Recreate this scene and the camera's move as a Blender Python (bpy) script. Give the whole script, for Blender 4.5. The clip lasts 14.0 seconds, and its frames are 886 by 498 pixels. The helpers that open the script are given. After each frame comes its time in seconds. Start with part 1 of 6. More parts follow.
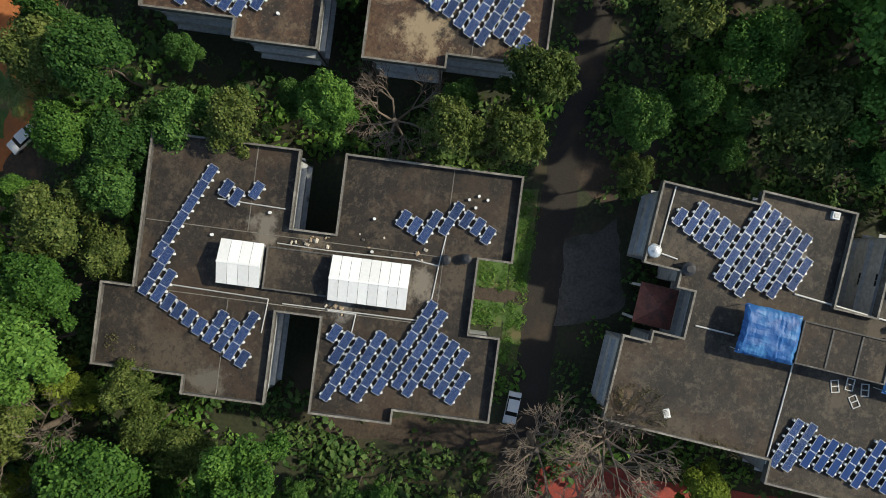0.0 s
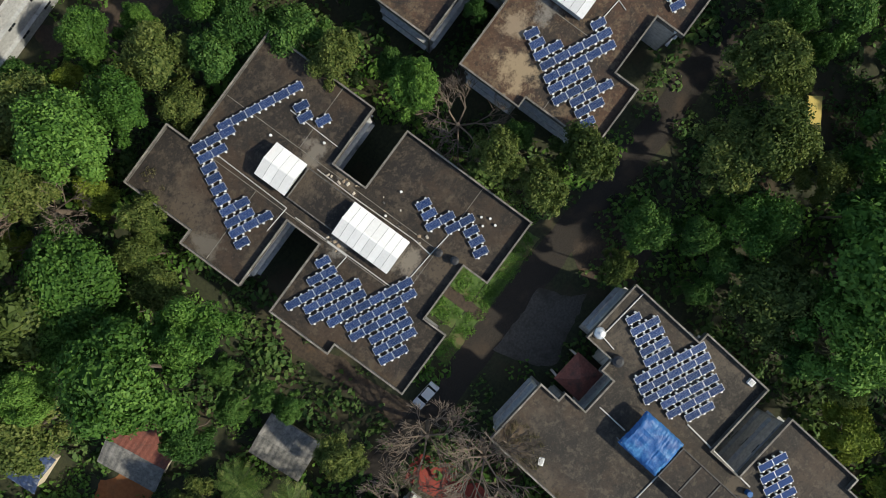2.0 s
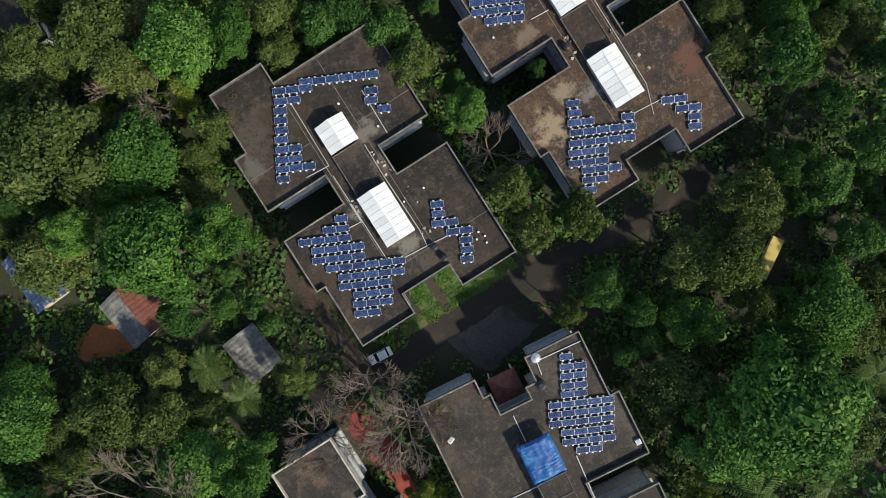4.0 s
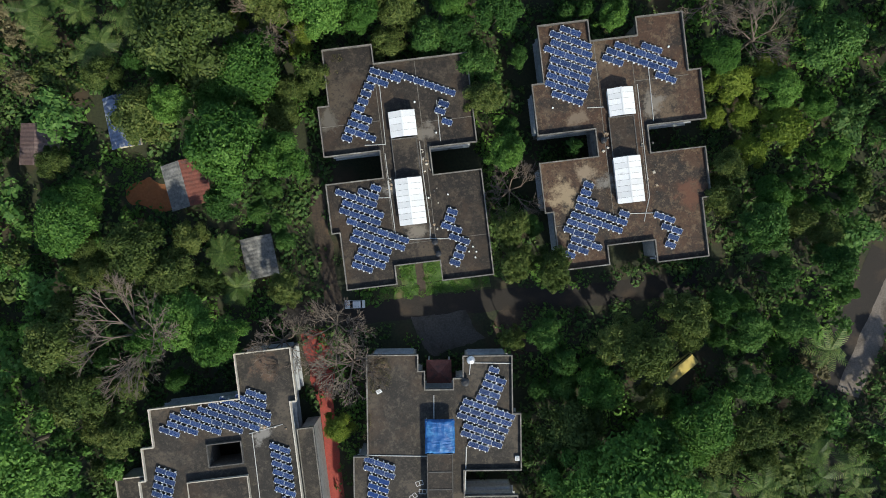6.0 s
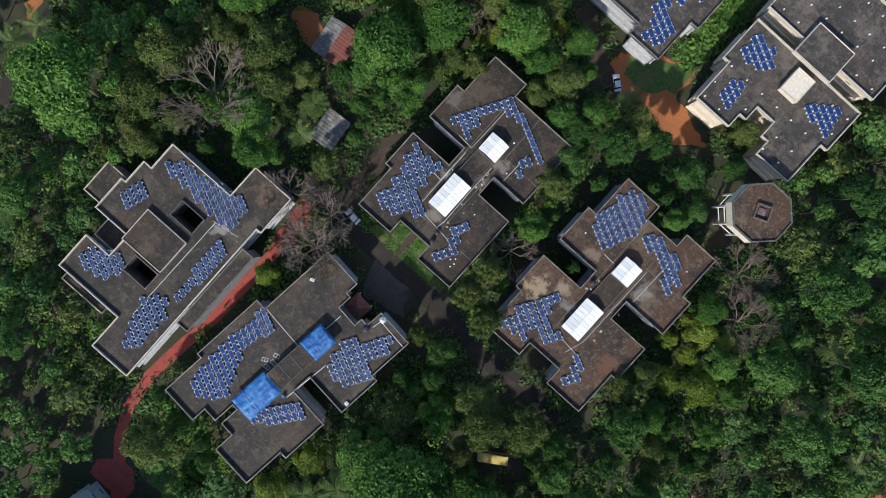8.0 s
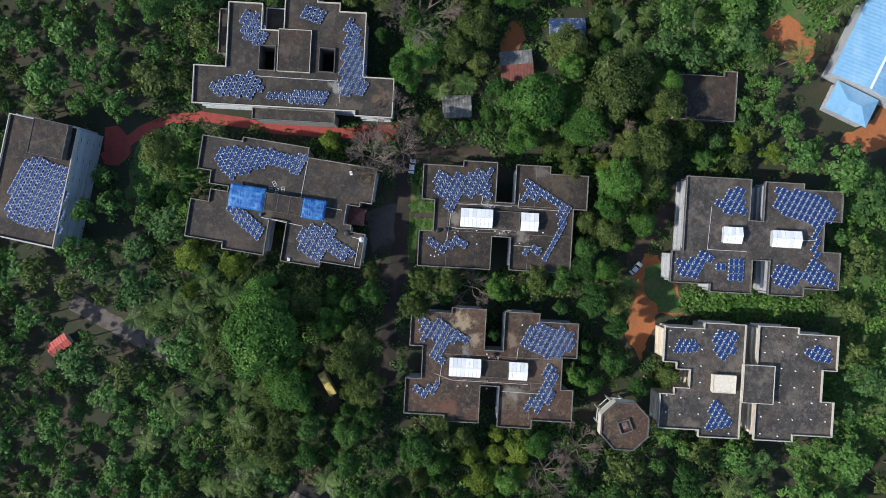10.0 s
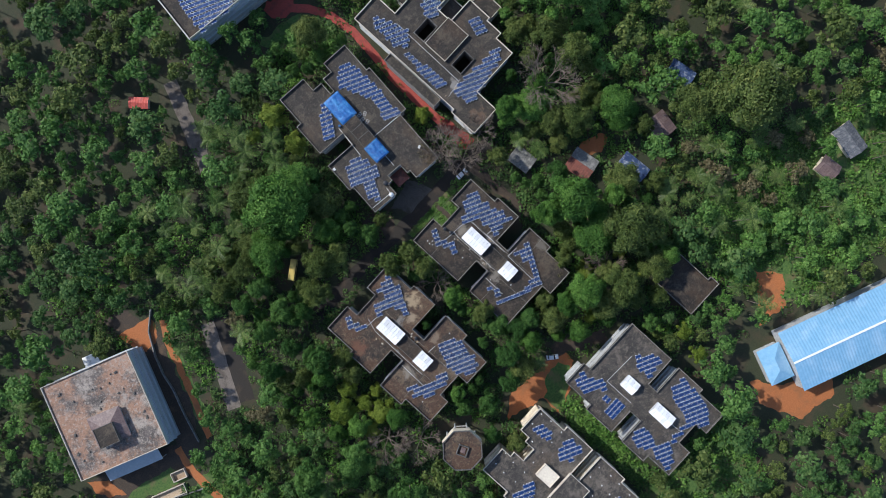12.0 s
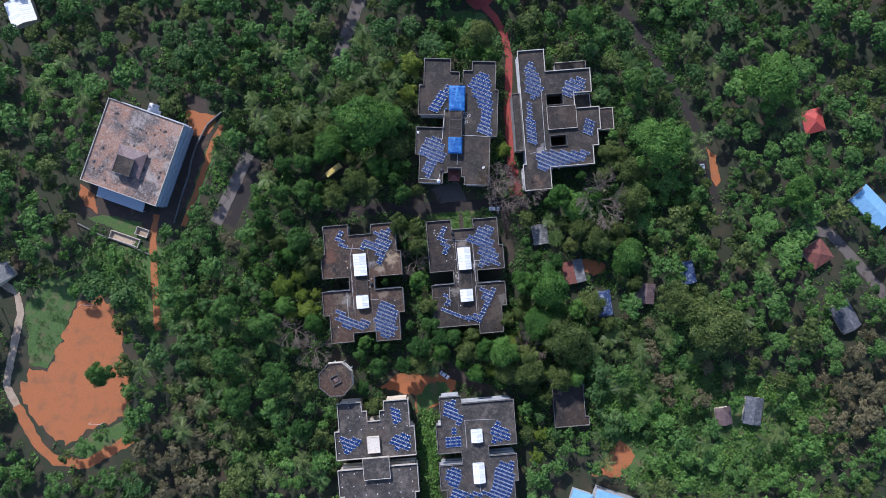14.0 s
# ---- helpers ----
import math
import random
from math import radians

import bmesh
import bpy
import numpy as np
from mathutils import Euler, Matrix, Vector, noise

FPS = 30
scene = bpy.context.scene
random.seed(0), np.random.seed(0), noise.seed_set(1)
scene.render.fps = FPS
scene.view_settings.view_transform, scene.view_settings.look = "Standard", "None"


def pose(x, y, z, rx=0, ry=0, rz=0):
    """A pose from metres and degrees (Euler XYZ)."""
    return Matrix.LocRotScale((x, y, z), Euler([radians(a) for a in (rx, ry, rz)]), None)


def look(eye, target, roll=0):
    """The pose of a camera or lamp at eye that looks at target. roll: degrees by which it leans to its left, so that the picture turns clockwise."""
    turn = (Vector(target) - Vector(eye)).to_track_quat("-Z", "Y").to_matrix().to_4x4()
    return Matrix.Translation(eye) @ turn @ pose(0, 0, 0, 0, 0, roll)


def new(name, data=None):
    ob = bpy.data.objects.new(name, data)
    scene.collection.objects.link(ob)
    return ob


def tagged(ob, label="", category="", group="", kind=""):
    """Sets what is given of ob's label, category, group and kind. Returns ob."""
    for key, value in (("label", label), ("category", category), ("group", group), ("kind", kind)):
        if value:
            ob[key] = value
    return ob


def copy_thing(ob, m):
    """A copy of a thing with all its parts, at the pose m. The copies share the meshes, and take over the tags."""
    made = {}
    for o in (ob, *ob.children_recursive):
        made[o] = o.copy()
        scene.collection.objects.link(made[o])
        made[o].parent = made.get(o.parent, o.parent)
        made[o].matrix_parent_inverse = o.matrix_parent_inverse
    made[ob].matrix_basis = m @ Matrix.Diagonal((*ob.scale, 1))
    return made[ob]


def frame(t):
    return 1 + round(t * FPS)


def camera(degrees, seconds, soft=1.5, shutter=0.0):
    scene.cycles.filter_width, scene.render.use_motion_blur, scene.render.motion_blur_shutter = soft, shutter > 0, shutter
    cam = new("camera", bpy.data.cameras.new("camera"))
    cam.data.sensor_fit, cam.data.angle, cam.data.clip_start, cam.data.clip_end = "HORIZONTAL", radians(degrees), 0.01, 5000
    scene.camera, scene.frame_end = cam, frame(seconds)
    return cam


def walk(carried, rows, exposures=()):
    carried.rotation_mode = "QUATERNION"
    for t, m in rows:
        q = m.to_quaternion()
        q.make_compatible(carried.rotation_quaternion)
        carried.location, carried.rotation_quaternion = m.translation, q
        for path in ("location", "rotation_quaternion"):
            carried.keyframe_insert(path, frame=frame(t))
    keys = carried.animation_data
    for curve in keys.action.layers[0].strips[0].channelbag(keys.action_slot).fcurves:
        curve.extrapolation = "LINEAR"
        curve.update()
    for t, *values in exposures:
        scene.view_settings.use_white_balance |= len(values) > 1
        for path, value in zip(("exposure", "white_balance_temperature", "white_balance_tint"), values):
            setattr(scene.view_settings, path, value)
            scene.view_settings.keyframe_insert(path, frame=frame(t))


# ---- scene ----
cam = camera(62.0, 14.0, soft=0.9)
# seconds, place in metres, turn in degrees
ROWS = [
    (0.0, -0.66, -0.07, 91.04, -0.41, 0.37, -82.56),
    (0.5, -1.18, 0.10, 93.90, -0.47, 0.31, -74.22),
    (1.0, -1.11, 0.17, 96.81, -0.51, 0.24, -65.60),
    (1.5, -0.95, 0.18, 99.89, -0.55, 0.17, -59.64),
    (2.0, -0.79, 0.18, 103.30, -0.61, 0.10, -53.61),
    (2.5, -0.61, 0.20, 107.02, -0.68, 0.03, -46.97),
    (3.0, -0.56, 0.16, 111.05, -0.77, -0.03, -40.30),
    (3.2, -0.56, 0.14, 112.72, -0.81, -0.05, -38.32),
    (5.3, -0.81, 1.61, 137.48, -1.25, -0.11, -19.00),
    (5.5, -0.87, 1.59, 139.72, -1.27, -0.12, -15.52),
    (6.0, -1.04, 1.50, 145.33, -1.30, -0.13, -6.91),
    (6.5, -1.21, 1.35, 151.26, -1.31, -0.14, 1.90),
    (7.0, -1.37, 1.16, 157.90, -1.30, -0.15, 11.84),
    (7.5, -1.53, 0.88, 164.83, -1.28, -0.15, 25.18),
    (8.0, -1.75, 0.46, 172.10, -1.27, -0.12, 41.90),
    (8.2, -1.74, 0.29, 175.05, -1.26, -0.12, 48.68),
    (10.3, 0.19, -1.33, 212.32, -0.84, -0.14, 99.00),
    (10.5, 0.38, -1.35, 216.38, -0.83, -0.15, 102.82),
    (11.0, 0.77, -1.39, 226.58, -0.77, -0.20, 113.01),
    (11.5, 1.25, -1.37, 237.09, -0.73, -0.24, 123.29),
    (12.0, 1.79, -1.27, 247.76, -0.72, -0.29, 132.38),
    (12.5, 2.36, -1.14, 258.59, -0.71, -0.35, 140.71),
    (13.0, 2.98, -0.93, 269.51, -0.73, -0.42, 151.43),
    (13.5, 3.65, -0.70, 280.46, -0.77, -0.48, 162.44),
    (14.0, 4.27, -0.54, 291.44, -0.79, -0.54, 175.35),
]
EXPOSURES = [(0.0, -0.06, 6750, 5), (3.0, -0.06, 6600, 7), (5.5, -0.01, 6300, 5), (8.0, 0.0, 5950, 11), (11.0, 0.03, 5800, 11), (13.0, 0.03, 5650, 13), (14.0, 0.06, 5320, 21)]
walk(cam, [(t, pose(x, y, z, rx, ry, rz)) for t, x, y, z, rx, ry, rz in ROWS], EXPOSURES)

# ---- light ----
SUN_AZ = math.atan2(-0.95, 0.31)
SUN_EL = radians(40)
world = bpy.data.worlds.new("world")
scene.world = world
world.use_nodes = True
wn = world.node_tree.nodes
sky = wn.new("ShaderNodeTexSky")
sky.sky_type = 'NISHITA'
sky.sun_disc = False
sky.sun_elevation = SUN_EL
sky.sun_rotation = math.pi / 2 - SUN_AZ
wn["Background"].inputs["Strength"].default_value = 0.165
world.node_tree.links.new(sky.outputs[0], wn["Background"].inputs["Color"])
sun = new("sun", bpy.data.lights.new("sun", 'SUN'))
sun.data.energy = 4.2
sun.data.angle = radians(1.5)
sun.data.color = (1.0, 0.92, 0.78)
sdir = Vector((math.cos(SUN_AZ) * math.cos(SUN_EL), math.sin(SUN_AZ) * math.cos(SUN_EL), math.sin(SUN_EL)))
sun.matrix_world = look(sdir * 200, (0, 0, 0))


# ---- materials ----
def material(name, a, b, c=None, fine=8.0, coarse=0.35, rough=0.85, bump=0.3, metal=0.0, vary=0.12, spots=0.5):
    """Two-scale mottled surface: a and b mix by fine grain, c comes in coarse stains; objects vary a little."""
    m = bpy.data.materials.new(name)
    m.use_nodes = True
    nt = m.node_tree
    N, L = nt.nodes, nt.links
    p = N["Principled BSDF"]
    geo = N.new("ShaderNodeNewGeometry")

    def noise_at(scale, detail):
        n = N.new("ShaderNodeTexNoise")
        n.inputs["Scale"].default_value = scale
        n.inputs["Detail"].default_value = detail
        n.inputs["Roughness"].default_value = 0.62
        L.new(geo.outputs["Position"], n.inputs["Vector"])
        return n

    def ramp(src, lo, hi):
        r = N.new("ShaderNodeMapRange")
        r.inputs["From Min"].default_value = lo
        r.inputs["From Max"].default_value = hi
        L.new(src, r.inputs["Value"])
        return r.outputs[0]

    def mix(fac, x, y, mode='MIX'):
        k = N.new("ShaderNodeMix")
        k.data_type = 'RGBA'
        k.blend_type = mode
        for sock, v in ((k.inputs["Factor"], fac), (k.inputs["A"], x), (k.inputs["B"], y)):
            if isinstance(v, (int, float)):
                sock.default_value = v
            elif isinstance(v, tuple):
                sock.default_value = (*v, 1)
            else:
                L.new(v, sock)
        return k.outputs["Result"]

    nf, nc = noise_at(fine, 4), noise_at(coarse, 6)
    col = mix(ramp(nf.outputs["Fac"], 0.35, 0.65), a, b)
    if c:
        col = mix(ramp(nc.outputs["Fac"], spots, spots + 0.16), col, c)
    else:
        col = mix(ramp(nc.outputs["Fac"], 0.3, 0.7), col, mix(0.5, a, b), 'MIX')
    if vary:
        info = N.new("ShaderNodeObjectInfo")
        hsv = N.new("ShaderNodeHueSaturation")
        mr = N.new("ShaderNodeMapRange")
        mr.inputs["To Min"].default_value = 1 - vary
        mr.inputs["To Max"].default_value = 1 + vary
        L.new(info.outputs["Random"], mr.inputs["Value"])
        L.new(mr.outputs[0], hsv.inputs["Value"])
        L.new(col, hsv.inputs["Color"])
        col = hsv.outputs["Color"]
    L.new(col, p.inputs["Base Color"])
    p.inputs["Roughness"].default_value = rough
    p.inputs["Metallic"].default_value = metal
    if bump:
        bp = N.new("ShaderNodeBump")
        bp.inputs["Strength"].default_value = bump
        bp.inputs["Distance"].default_value = 0.05
        L.new(nf.outputs["Fac"], bp.inputs["Height"])
        L.new(bp.outputs["Normal"], p.inputs["Normal"])
    return m


def foliage(name, dark, mid, light, island=0.55, see=0.25, rough=0.62):
    """Leaves: every leaf differs a little, every tree and every few metres a little more."""
    m = bpy.data.materials.new(name)
    m.use_nodes = True
    N, L = m.node_tree.nodes, m.node_tree.links
    p = N["Principled BSDF"]
    geo = N.new("ShaderNodeNewGeometry")
    n = N.new("ShaderNodeTexNoise")
    n.inputs["Scale"].default_value = 0.16
    n.inputs["Detail"].default_value = 3
    L.new(geo.outputs["Position"], n.inputs["Vector"])
    info = N.new("ShaderNodeObjectInfo")
    mul = N.new("ShaderNodeMath")
    mul.operation = 'MULTIPLY_ADD'
    L.new(geo.outputs["Random Per Island"], mul.inputs[0])
    mul.inputs[1].default_value = island
    L.new(n.outputs["Fac"], mul.inputs[2])
    add = N.new("ShaderNodeMath")
    add.operation = 'MULTIPLY_ADD'
    L.new(info.outputs["Random"], add.inputs[0])
    add.inputs[1].default_value = 0.35
    L.new(mul.outputs[0], add.inputs[2])
    r = N.new("ShaderNodeValToRGB")
    r.color_ramp.elements[0].position = 0.45
    r.color_ramp.elements[0].color = (*dark, 1)
    r.color_ramp.elements[1].position = 1.0
    r.color_ramp.elements[1].color = (*light, 1)
    e = r.color_ramp.elements.new(0.74)
    e.color = (*mid, 1)
    sc = N.new("ShaderNodeMath")
    sc.operation = 'MULTIPLY'
    sc.inputs[1].default_value = 0.78
    L.new(add.outputs[0], sc.inputs[0])
    L.new(sc.outputs[0], r.inputs["Fac"])
    L.new(r.outputs["Color"], p.inputs["Base Color"])
    p.inputs["Roughness"].default_value = rough
    p.inputs["Specular IOR Level"].default_value = 0.22
    t = N.new("ShaderNodeBsdfTranslucent")
    L.new(r.outputs["Color"], t.inputs["Color"])
    k = N.new("ShaderNodeMixShader")
    k.inputs[0].default_value = see
    L.new(p.outputs[0], k.inputs[1])
    L.new(t.outputs[0], k.inputs[2])
    L.new(k.outputs[0], N["Material Output"].inputs["Surface"])
    return m


def roof_material(name, base, damp, pale, rust, pale_at=0.54, rust_at=0.54, blots=()):
    """Weathered flat roof: grain, dark damp blots, pale lichen patches and brown moss."""
    m = bpy.data.materials.new(name)
    m.use_nodes = True
    N, L = m.node_tree.nodes, m.node_tree.links
    p = N["Principled BSDF"]
    geo = N.new("ShaderNodeNewGeometry")
    col = None
    layers = ((11.0, 5, 0.40, 0.60, tuple(v * 0.55 for v in base), tuple(v * 1.75 for v in base)), (0.30, 8, 0.44, 0.56, None, damp), (0.12, 7, pale_at - 0.03, pale_at + 0.07, None, pale),
              (0.085, 7, rust_at - 0.03, rust_at + 0.07, None, rust), (0.9, 8, 0.53, 0.60, None, pale), (3.2, 7, 0.57, 0.64, None, pale), (1.7, 8, 0.54, 0.62, None, damp))
    for i, (scale, det, lo, hi, x, y) in enumerate(layers):
        n = N.new("ShaderNodeTexNoise")
        n.inputs["Scale"].default_value = scale
        n.inputs["Detail"].default_value = det
        n.inputs["Roughness"].default_value = 0.74
        off = N.new("ShaderNodeVectorMath")
        off.inputs[1].default_value = (31.0 * i, 17.0 * i, 0)
        L.new(geo.outputs["Position"], off.inputs[0])
        L.new(off.outputs[0], n.inputs["Vector"])
        r = N.new("ShaderNodeMapRange")
        r.inputs["From Min"].default_value = lo
        r.inputs["From Max"].default_value = hi
        r.inputs["To Max"].default_value = 1.0 if x else 0.8 if scale < 0.5 else 0.65
        L.new(n.outputs["Fac"], r.inputs["Value"])
        k = N.new("ShaderNodeMix")
        k.data_type = 'RGBA'
        L.new(r.outputs[0], k.inputs["Factor"])
        if x:
            k.inputs["A"].default_value = (*x, 1)
        else:
            L.new(col, k.inputs["A"])
        k.inputs["B"].default_value = (*y, 1)
        col = k.outputs["Result"]
        if i == 0:
            bp = N.new("ShaderNodeBump")
            bp.inputs["Strength"].default_value = 0.25
            bp.inputs["Distance"].default_value = 0.03
            L.new(n.outputs["Fac"], bp.inputs["Height"])
            L.new(bp.outputs["Normal"], p.inputs["Normal"])
    for bx, by, br, tint in blots:
        dist = N.new("ShaderNodeVectorMath")
        dist.operation = 'DISTANCE'
        dist.inputs[1].default_value = (bx, by, 10.5)
        L.new(geo.outputs["Position"], dist.inputs[0])
        n = N.new("ShaderNodeTexNoise")
        n.inputs["Scale"].default_value = 0.55
        n.inputs["Detail"].default_value = 8
        n.inputs["Roughness"].default_value = 0.7
        L.new(geo.outputs["Position"], n.inputs["Vector"])
        k = N.new("ShaderNodeMath")
        k.operation = 'MULTIPLY_ADD'
        L.new(n.outputs["Fac"], k.inputs[0])
        k.inputs[1].default_value = -br * 3.2
        L.new(dist.outputs["Value"], k.inputs[2])
        r = N.new("ShaderNodeMapRange")
        r.inputs["From Min"].default_value = -br * 0.75
        r.inputs["From Max"].default_value = -br * 1.25
        r.inputs["To Max"].default_value = 0.8
        L.new(k.outputs[0], r.inputs["Value"])
        x = N.new("ShaderNodeMix")
        x.data_type = 'RGBA'
        L.new(r.outputs[0], x.inputs["Factor"])
        L.new(col, x.inputs["A"])
        x.inputs["B"].default_value = (*tint, 1)
        col = x.outputs["Result"]
    L.new(col, p.inputs["Base Color"])
    p.inputs["Roughness"].default_value = 0.8
    return m


M_ROOF = roof_material("weathered roof concrete", (0.0233, 0.0178, 0.0125), (0.0112, 0.0087, 0.0066), (0.0884, 0.0670, 0.0445), (0.0539, 0.0331, 0.0187), 0.54, 0.53,
                       ((-5.5, 2.2, 2.6, (0.22, 0.19, 0.15)), (-1.8, 14.5, 2.6, (0.15, 0.12, 0.085)), (-1.5, 20.0, 2.4, (0.20, 0.175, 0.14)), (-9.2, 11.0, 2.2, (0.22, 0.20, 0.17)), (-19.0, 24.0, 2.6, (0.13, 0.115, 0.09))))
M_ROOF_GREY = roof_material("grey roof concrete", (0.0316, 0.0261, 0.0195), (0.0167, 0.0144, 0.0113), (0.0977, 0.0783, 0.0562), (0.0632, 0.0426, 0.0265), 0.54, 0.55,
                            ((2.5, -37.0, 2.6, (0.24, 0.22, 0.19)), (-15.5, -21.0, 2.4, (0.14, 0.095, 0.055)), (-38.0, -31.0, 2.8, (0.27, 0.25, 0.22)), (-36.0, -19.0, 3.6, (0.13, 0.08, 0.05)), (-3.0, 80.0, 2.2, (0.2, 0.18, 0.15))))
M_ROOF_RED = roof_material("mossy roof concrete", (0.0307, 0.0222, 0.0156), (0.0158, 0.0126, 0.0098), (0.1581, 0.1114, 0.0663), (0.0791, 0.0400, 0.0211), 0.55, 0.47,
                           ((22.0, 5.5, 3.6, (0.36, 0.27, 0.16)), (26.5, 9.0, 2.4, (0.30, 0.23, 0.15)), (30.0, 7.0, 2.0, (0.24, 0.22, 0.19)), (40.0, 20.0, 2.6, (0.22, 0.19, 0.15)), (26.0, 19.0, 2.4, (0.20, 0.15, 0.10)), (45.0, 3.0, 3.4, (0.13, 0.055, 0.030))))
M_ROOF_PALE = roof_material("pale grey roof concrete", (0.050, 0.043, 0.035), (0.027, 0.024, 0.020), (0.150, 0.125, 0.097), (0.082, 0.060, 0.042), 0.53, 0.56)
M_ROOF_G = roof_material("stained roof concrete", (0.115, 0.095, 0.082), (0.058, 0.050, 0.044), (0.40, 0.34, 0.28), (0.34, 0.185, 0.11), 0.53, 0.48)
M_PARAPET = material("weathered parapet plaster", (0.06, 0.056, 0.05), (0.12, 0.112, 0.10), (0.24, 0.225, 0.20), fine=2.5, coarse=0.5, spots=0.56)
M_COPING = material("pale brown coping plaster", (0.11, 0.10, 0.085), (0.20, 0.185, 0.155), (0.32, 0.295, 0.25), fine=3.5, coarse=0.45, spots=0.52)
M_PARAPET_LIGHT = material("cream parapet plaster", (0.45, 0.40, 0.32), (0.62, 0.56, 0.46), (0.20, 0.18, 0.15), fine=2.5, coarse=0.5, spots=0.6)
M_WALL = material("stained wall plaster", (0.36, 0.37, 0.37), (0.52, 0.53, 0.53), (0.14, 0.14, 0.13), fine=2.0, coarse=0.5, spots=0.58)
M_WALL_CREAM = material("cream wall plaster", (0.60, 0.52, 0.40), (0.72, 0.64, 0.50), (0.4, 0.34, 0.26), fine=2.0, coarse=0.5, spots=0.62)
M_WALL_BLUE = material("blue grey wall plaster", (0.36, 0.39, 0.41), (0.44, 0.47, 0.49), (0.26, 0.28, 0.29), fine=2.0, coarse=0.5, spots=0.6)
M_PANE = material("dark window pane", (0.02, 0.025, 0.03), (0.03, 0.035, 0.04), fine=2, bump=0, rough=0.08)
M_FRAME = material("grey painted window frame", (0.25, 0.25, 0.25), (0.35, 0.35, 0.34), bump=0)
M_WHITE = material("white roofing sheet", (0.80, 0.79, 0.76), (0.87, 0.86, 0.83), (0.60, 0.58, 0.54), fine=3, coarse=0.7, spots=0.62, rough=0.55, bump=0.1)
M_BLOCK = material("white painted ballast block", (0.70, 0.70, 0.68), (0.80, 0.80, 0.78), fine=20, bump=0.1)
M_ALU = material("aluminium frame", (0.40, 0.43, 0.48), (0.50, 0.53, 0.58), rough=0.45, metal=0.5, bump=0)
M_PIPE = material("grey white plastic pipe", (0.45, 0.44, 0.42), (0.60, 0.59, 0.56), rough=0.5, bump=0)
M_TARP = material("blue tarpaulin", (0.009, 0.075, 0.26), (0.014, 0.115, 0.35), (0.060, 0.22, 0.46), fine=1.2, coarse=0.5, rough=0.55, bump=0.8, vary=0.1)
M_OLD_TARP = material("torn faded blue tarpaulin", (0.03, 0.05, 0.11), (0.06, 0.10, 0.22), (0.36, 0.39, 0.44), fine=1.6, coarse=0.9, spots=0.52, rough=0.6, bump=0.8)
M_BLUE_SHEET = material("light blue metal roofing sheet", (0.20, 0.40, 0.58), (0.25, 0.46, 0.64), (0.33, 0.52, 0.68), fine=0.8, coarse=0.15, rough=0.4, bump=0.1, vary=0.05)
M_RED_TILE = material("red brown clay tile", (0.16, 0.055, 0.04), (0.24, 0.085, 0.06), (0.10, 0.05, 0.04), fine=3, coarse=0.8)
M_RED_ROOF = material("bright red roofing sheet", (0.45, 0.07, 0.05), (0.55, 0.10, 0.07), (0.3, 0.06, 0.05), fine=2, coarse=0.6, rough=0.5)
M_GREY_SHEET = material("grey asbestos sheet", (0.12, 0.12, 0.115), (0.22, 0.215, 0.20), (0.30, 0.29, 0.27), fine=2.5, coarse=0.8)
M_DARK_SHEET = material("dark weathered sheet", (0.07, 0.075, 0.085), (0.11, 0.115, 0.125), (0.18, 0.18, 0.18), fine=2.5, coarse=0.8)
M_BROWN_SHEET = material("brown roofing sheet", (0.12, 0.08, 0.075), (0.17, 0.115, 0.105), (0.22, 0.16, 0.14), fine=2, coarse=0.5, rough=0.6)
M_ASPHALT = material("worn asphalt", (0.021, 0.017, 0.013), (0.037, 0.030, 0.023), (0.062, 0.043, 0.028), fine=5, coarse=0.25, spots=0.53)
M_FORECOURT = material("dirty forecourt concrete", (0.060, 0.054, 0.047), (0.105, 0.094, 0.080), (0.045, 0.038, 0.030), fine=3, coarse=0.25)
M_YARD = material("brown trodden earth", (0.036, 0.027, 0.019), (0.070, 0.050, 0.034), (0.12, 0.074, 0.042), fine=2.5, coarse=0.3, spots=0.54)
M_CONCRETE = material("light road concrete", (0.125, 0.104, 0.086), (0.185, 0.155, 0.128), (0.075, 0.060, 0.046), fine=3, coarse=0.3)
M_RED_PATH = material("red paving", (0.26, 0.045, 0.035), (0.36, 0.07, 0.05), (0.20, 0.05, 0.04), fine=5, coarse=0.5)
M_LATERITE = material("orange laterite soil", (0.34, 0.112, 0.034), (0.43, 0.155, 0.050), (0.27, 0.115, 0.044), fine=2, coarse=0.2, vary=0.05)
M_SOIL = material("pale dirt track", (0.35, 0.26, 0.17), (0.45, 0.36, 0.25), (0.30, 0.2, 0.12), fine=2, coarse=0.3)
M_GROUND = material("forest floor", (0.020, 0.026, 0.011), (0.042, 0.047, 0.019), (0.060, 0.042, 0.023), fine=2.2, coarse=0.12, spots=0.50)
M_GRASS_GROUND = material("grass turf", (0.042, 0.090, 0.018), (0.086, 0.150, 0.030), (0.130, 0.112, 0.048), fine=1.4, coarse=0.25)
M_BARK = material("grey brown bark", (0.09, 0.07, 0.055), (0.16, 0.13, 0.105), fine=6)
M_BARE = material("pale bare branch bark", (0.135, 0.105, 0.080), (0.22, 0.175, 0.135), fine=6)
M_YELLOW = material("yellow painted bus metal", (0.55, 0.42, 0.10), (0.62, 0.48, 0.14), rough=0.4, bump=0)
M_CARWHITE = material("white car paint", (0.72, 0.73, 0.74), (0.76, 0.77, 0.78), rough=0.25, bump=0, vary=0)
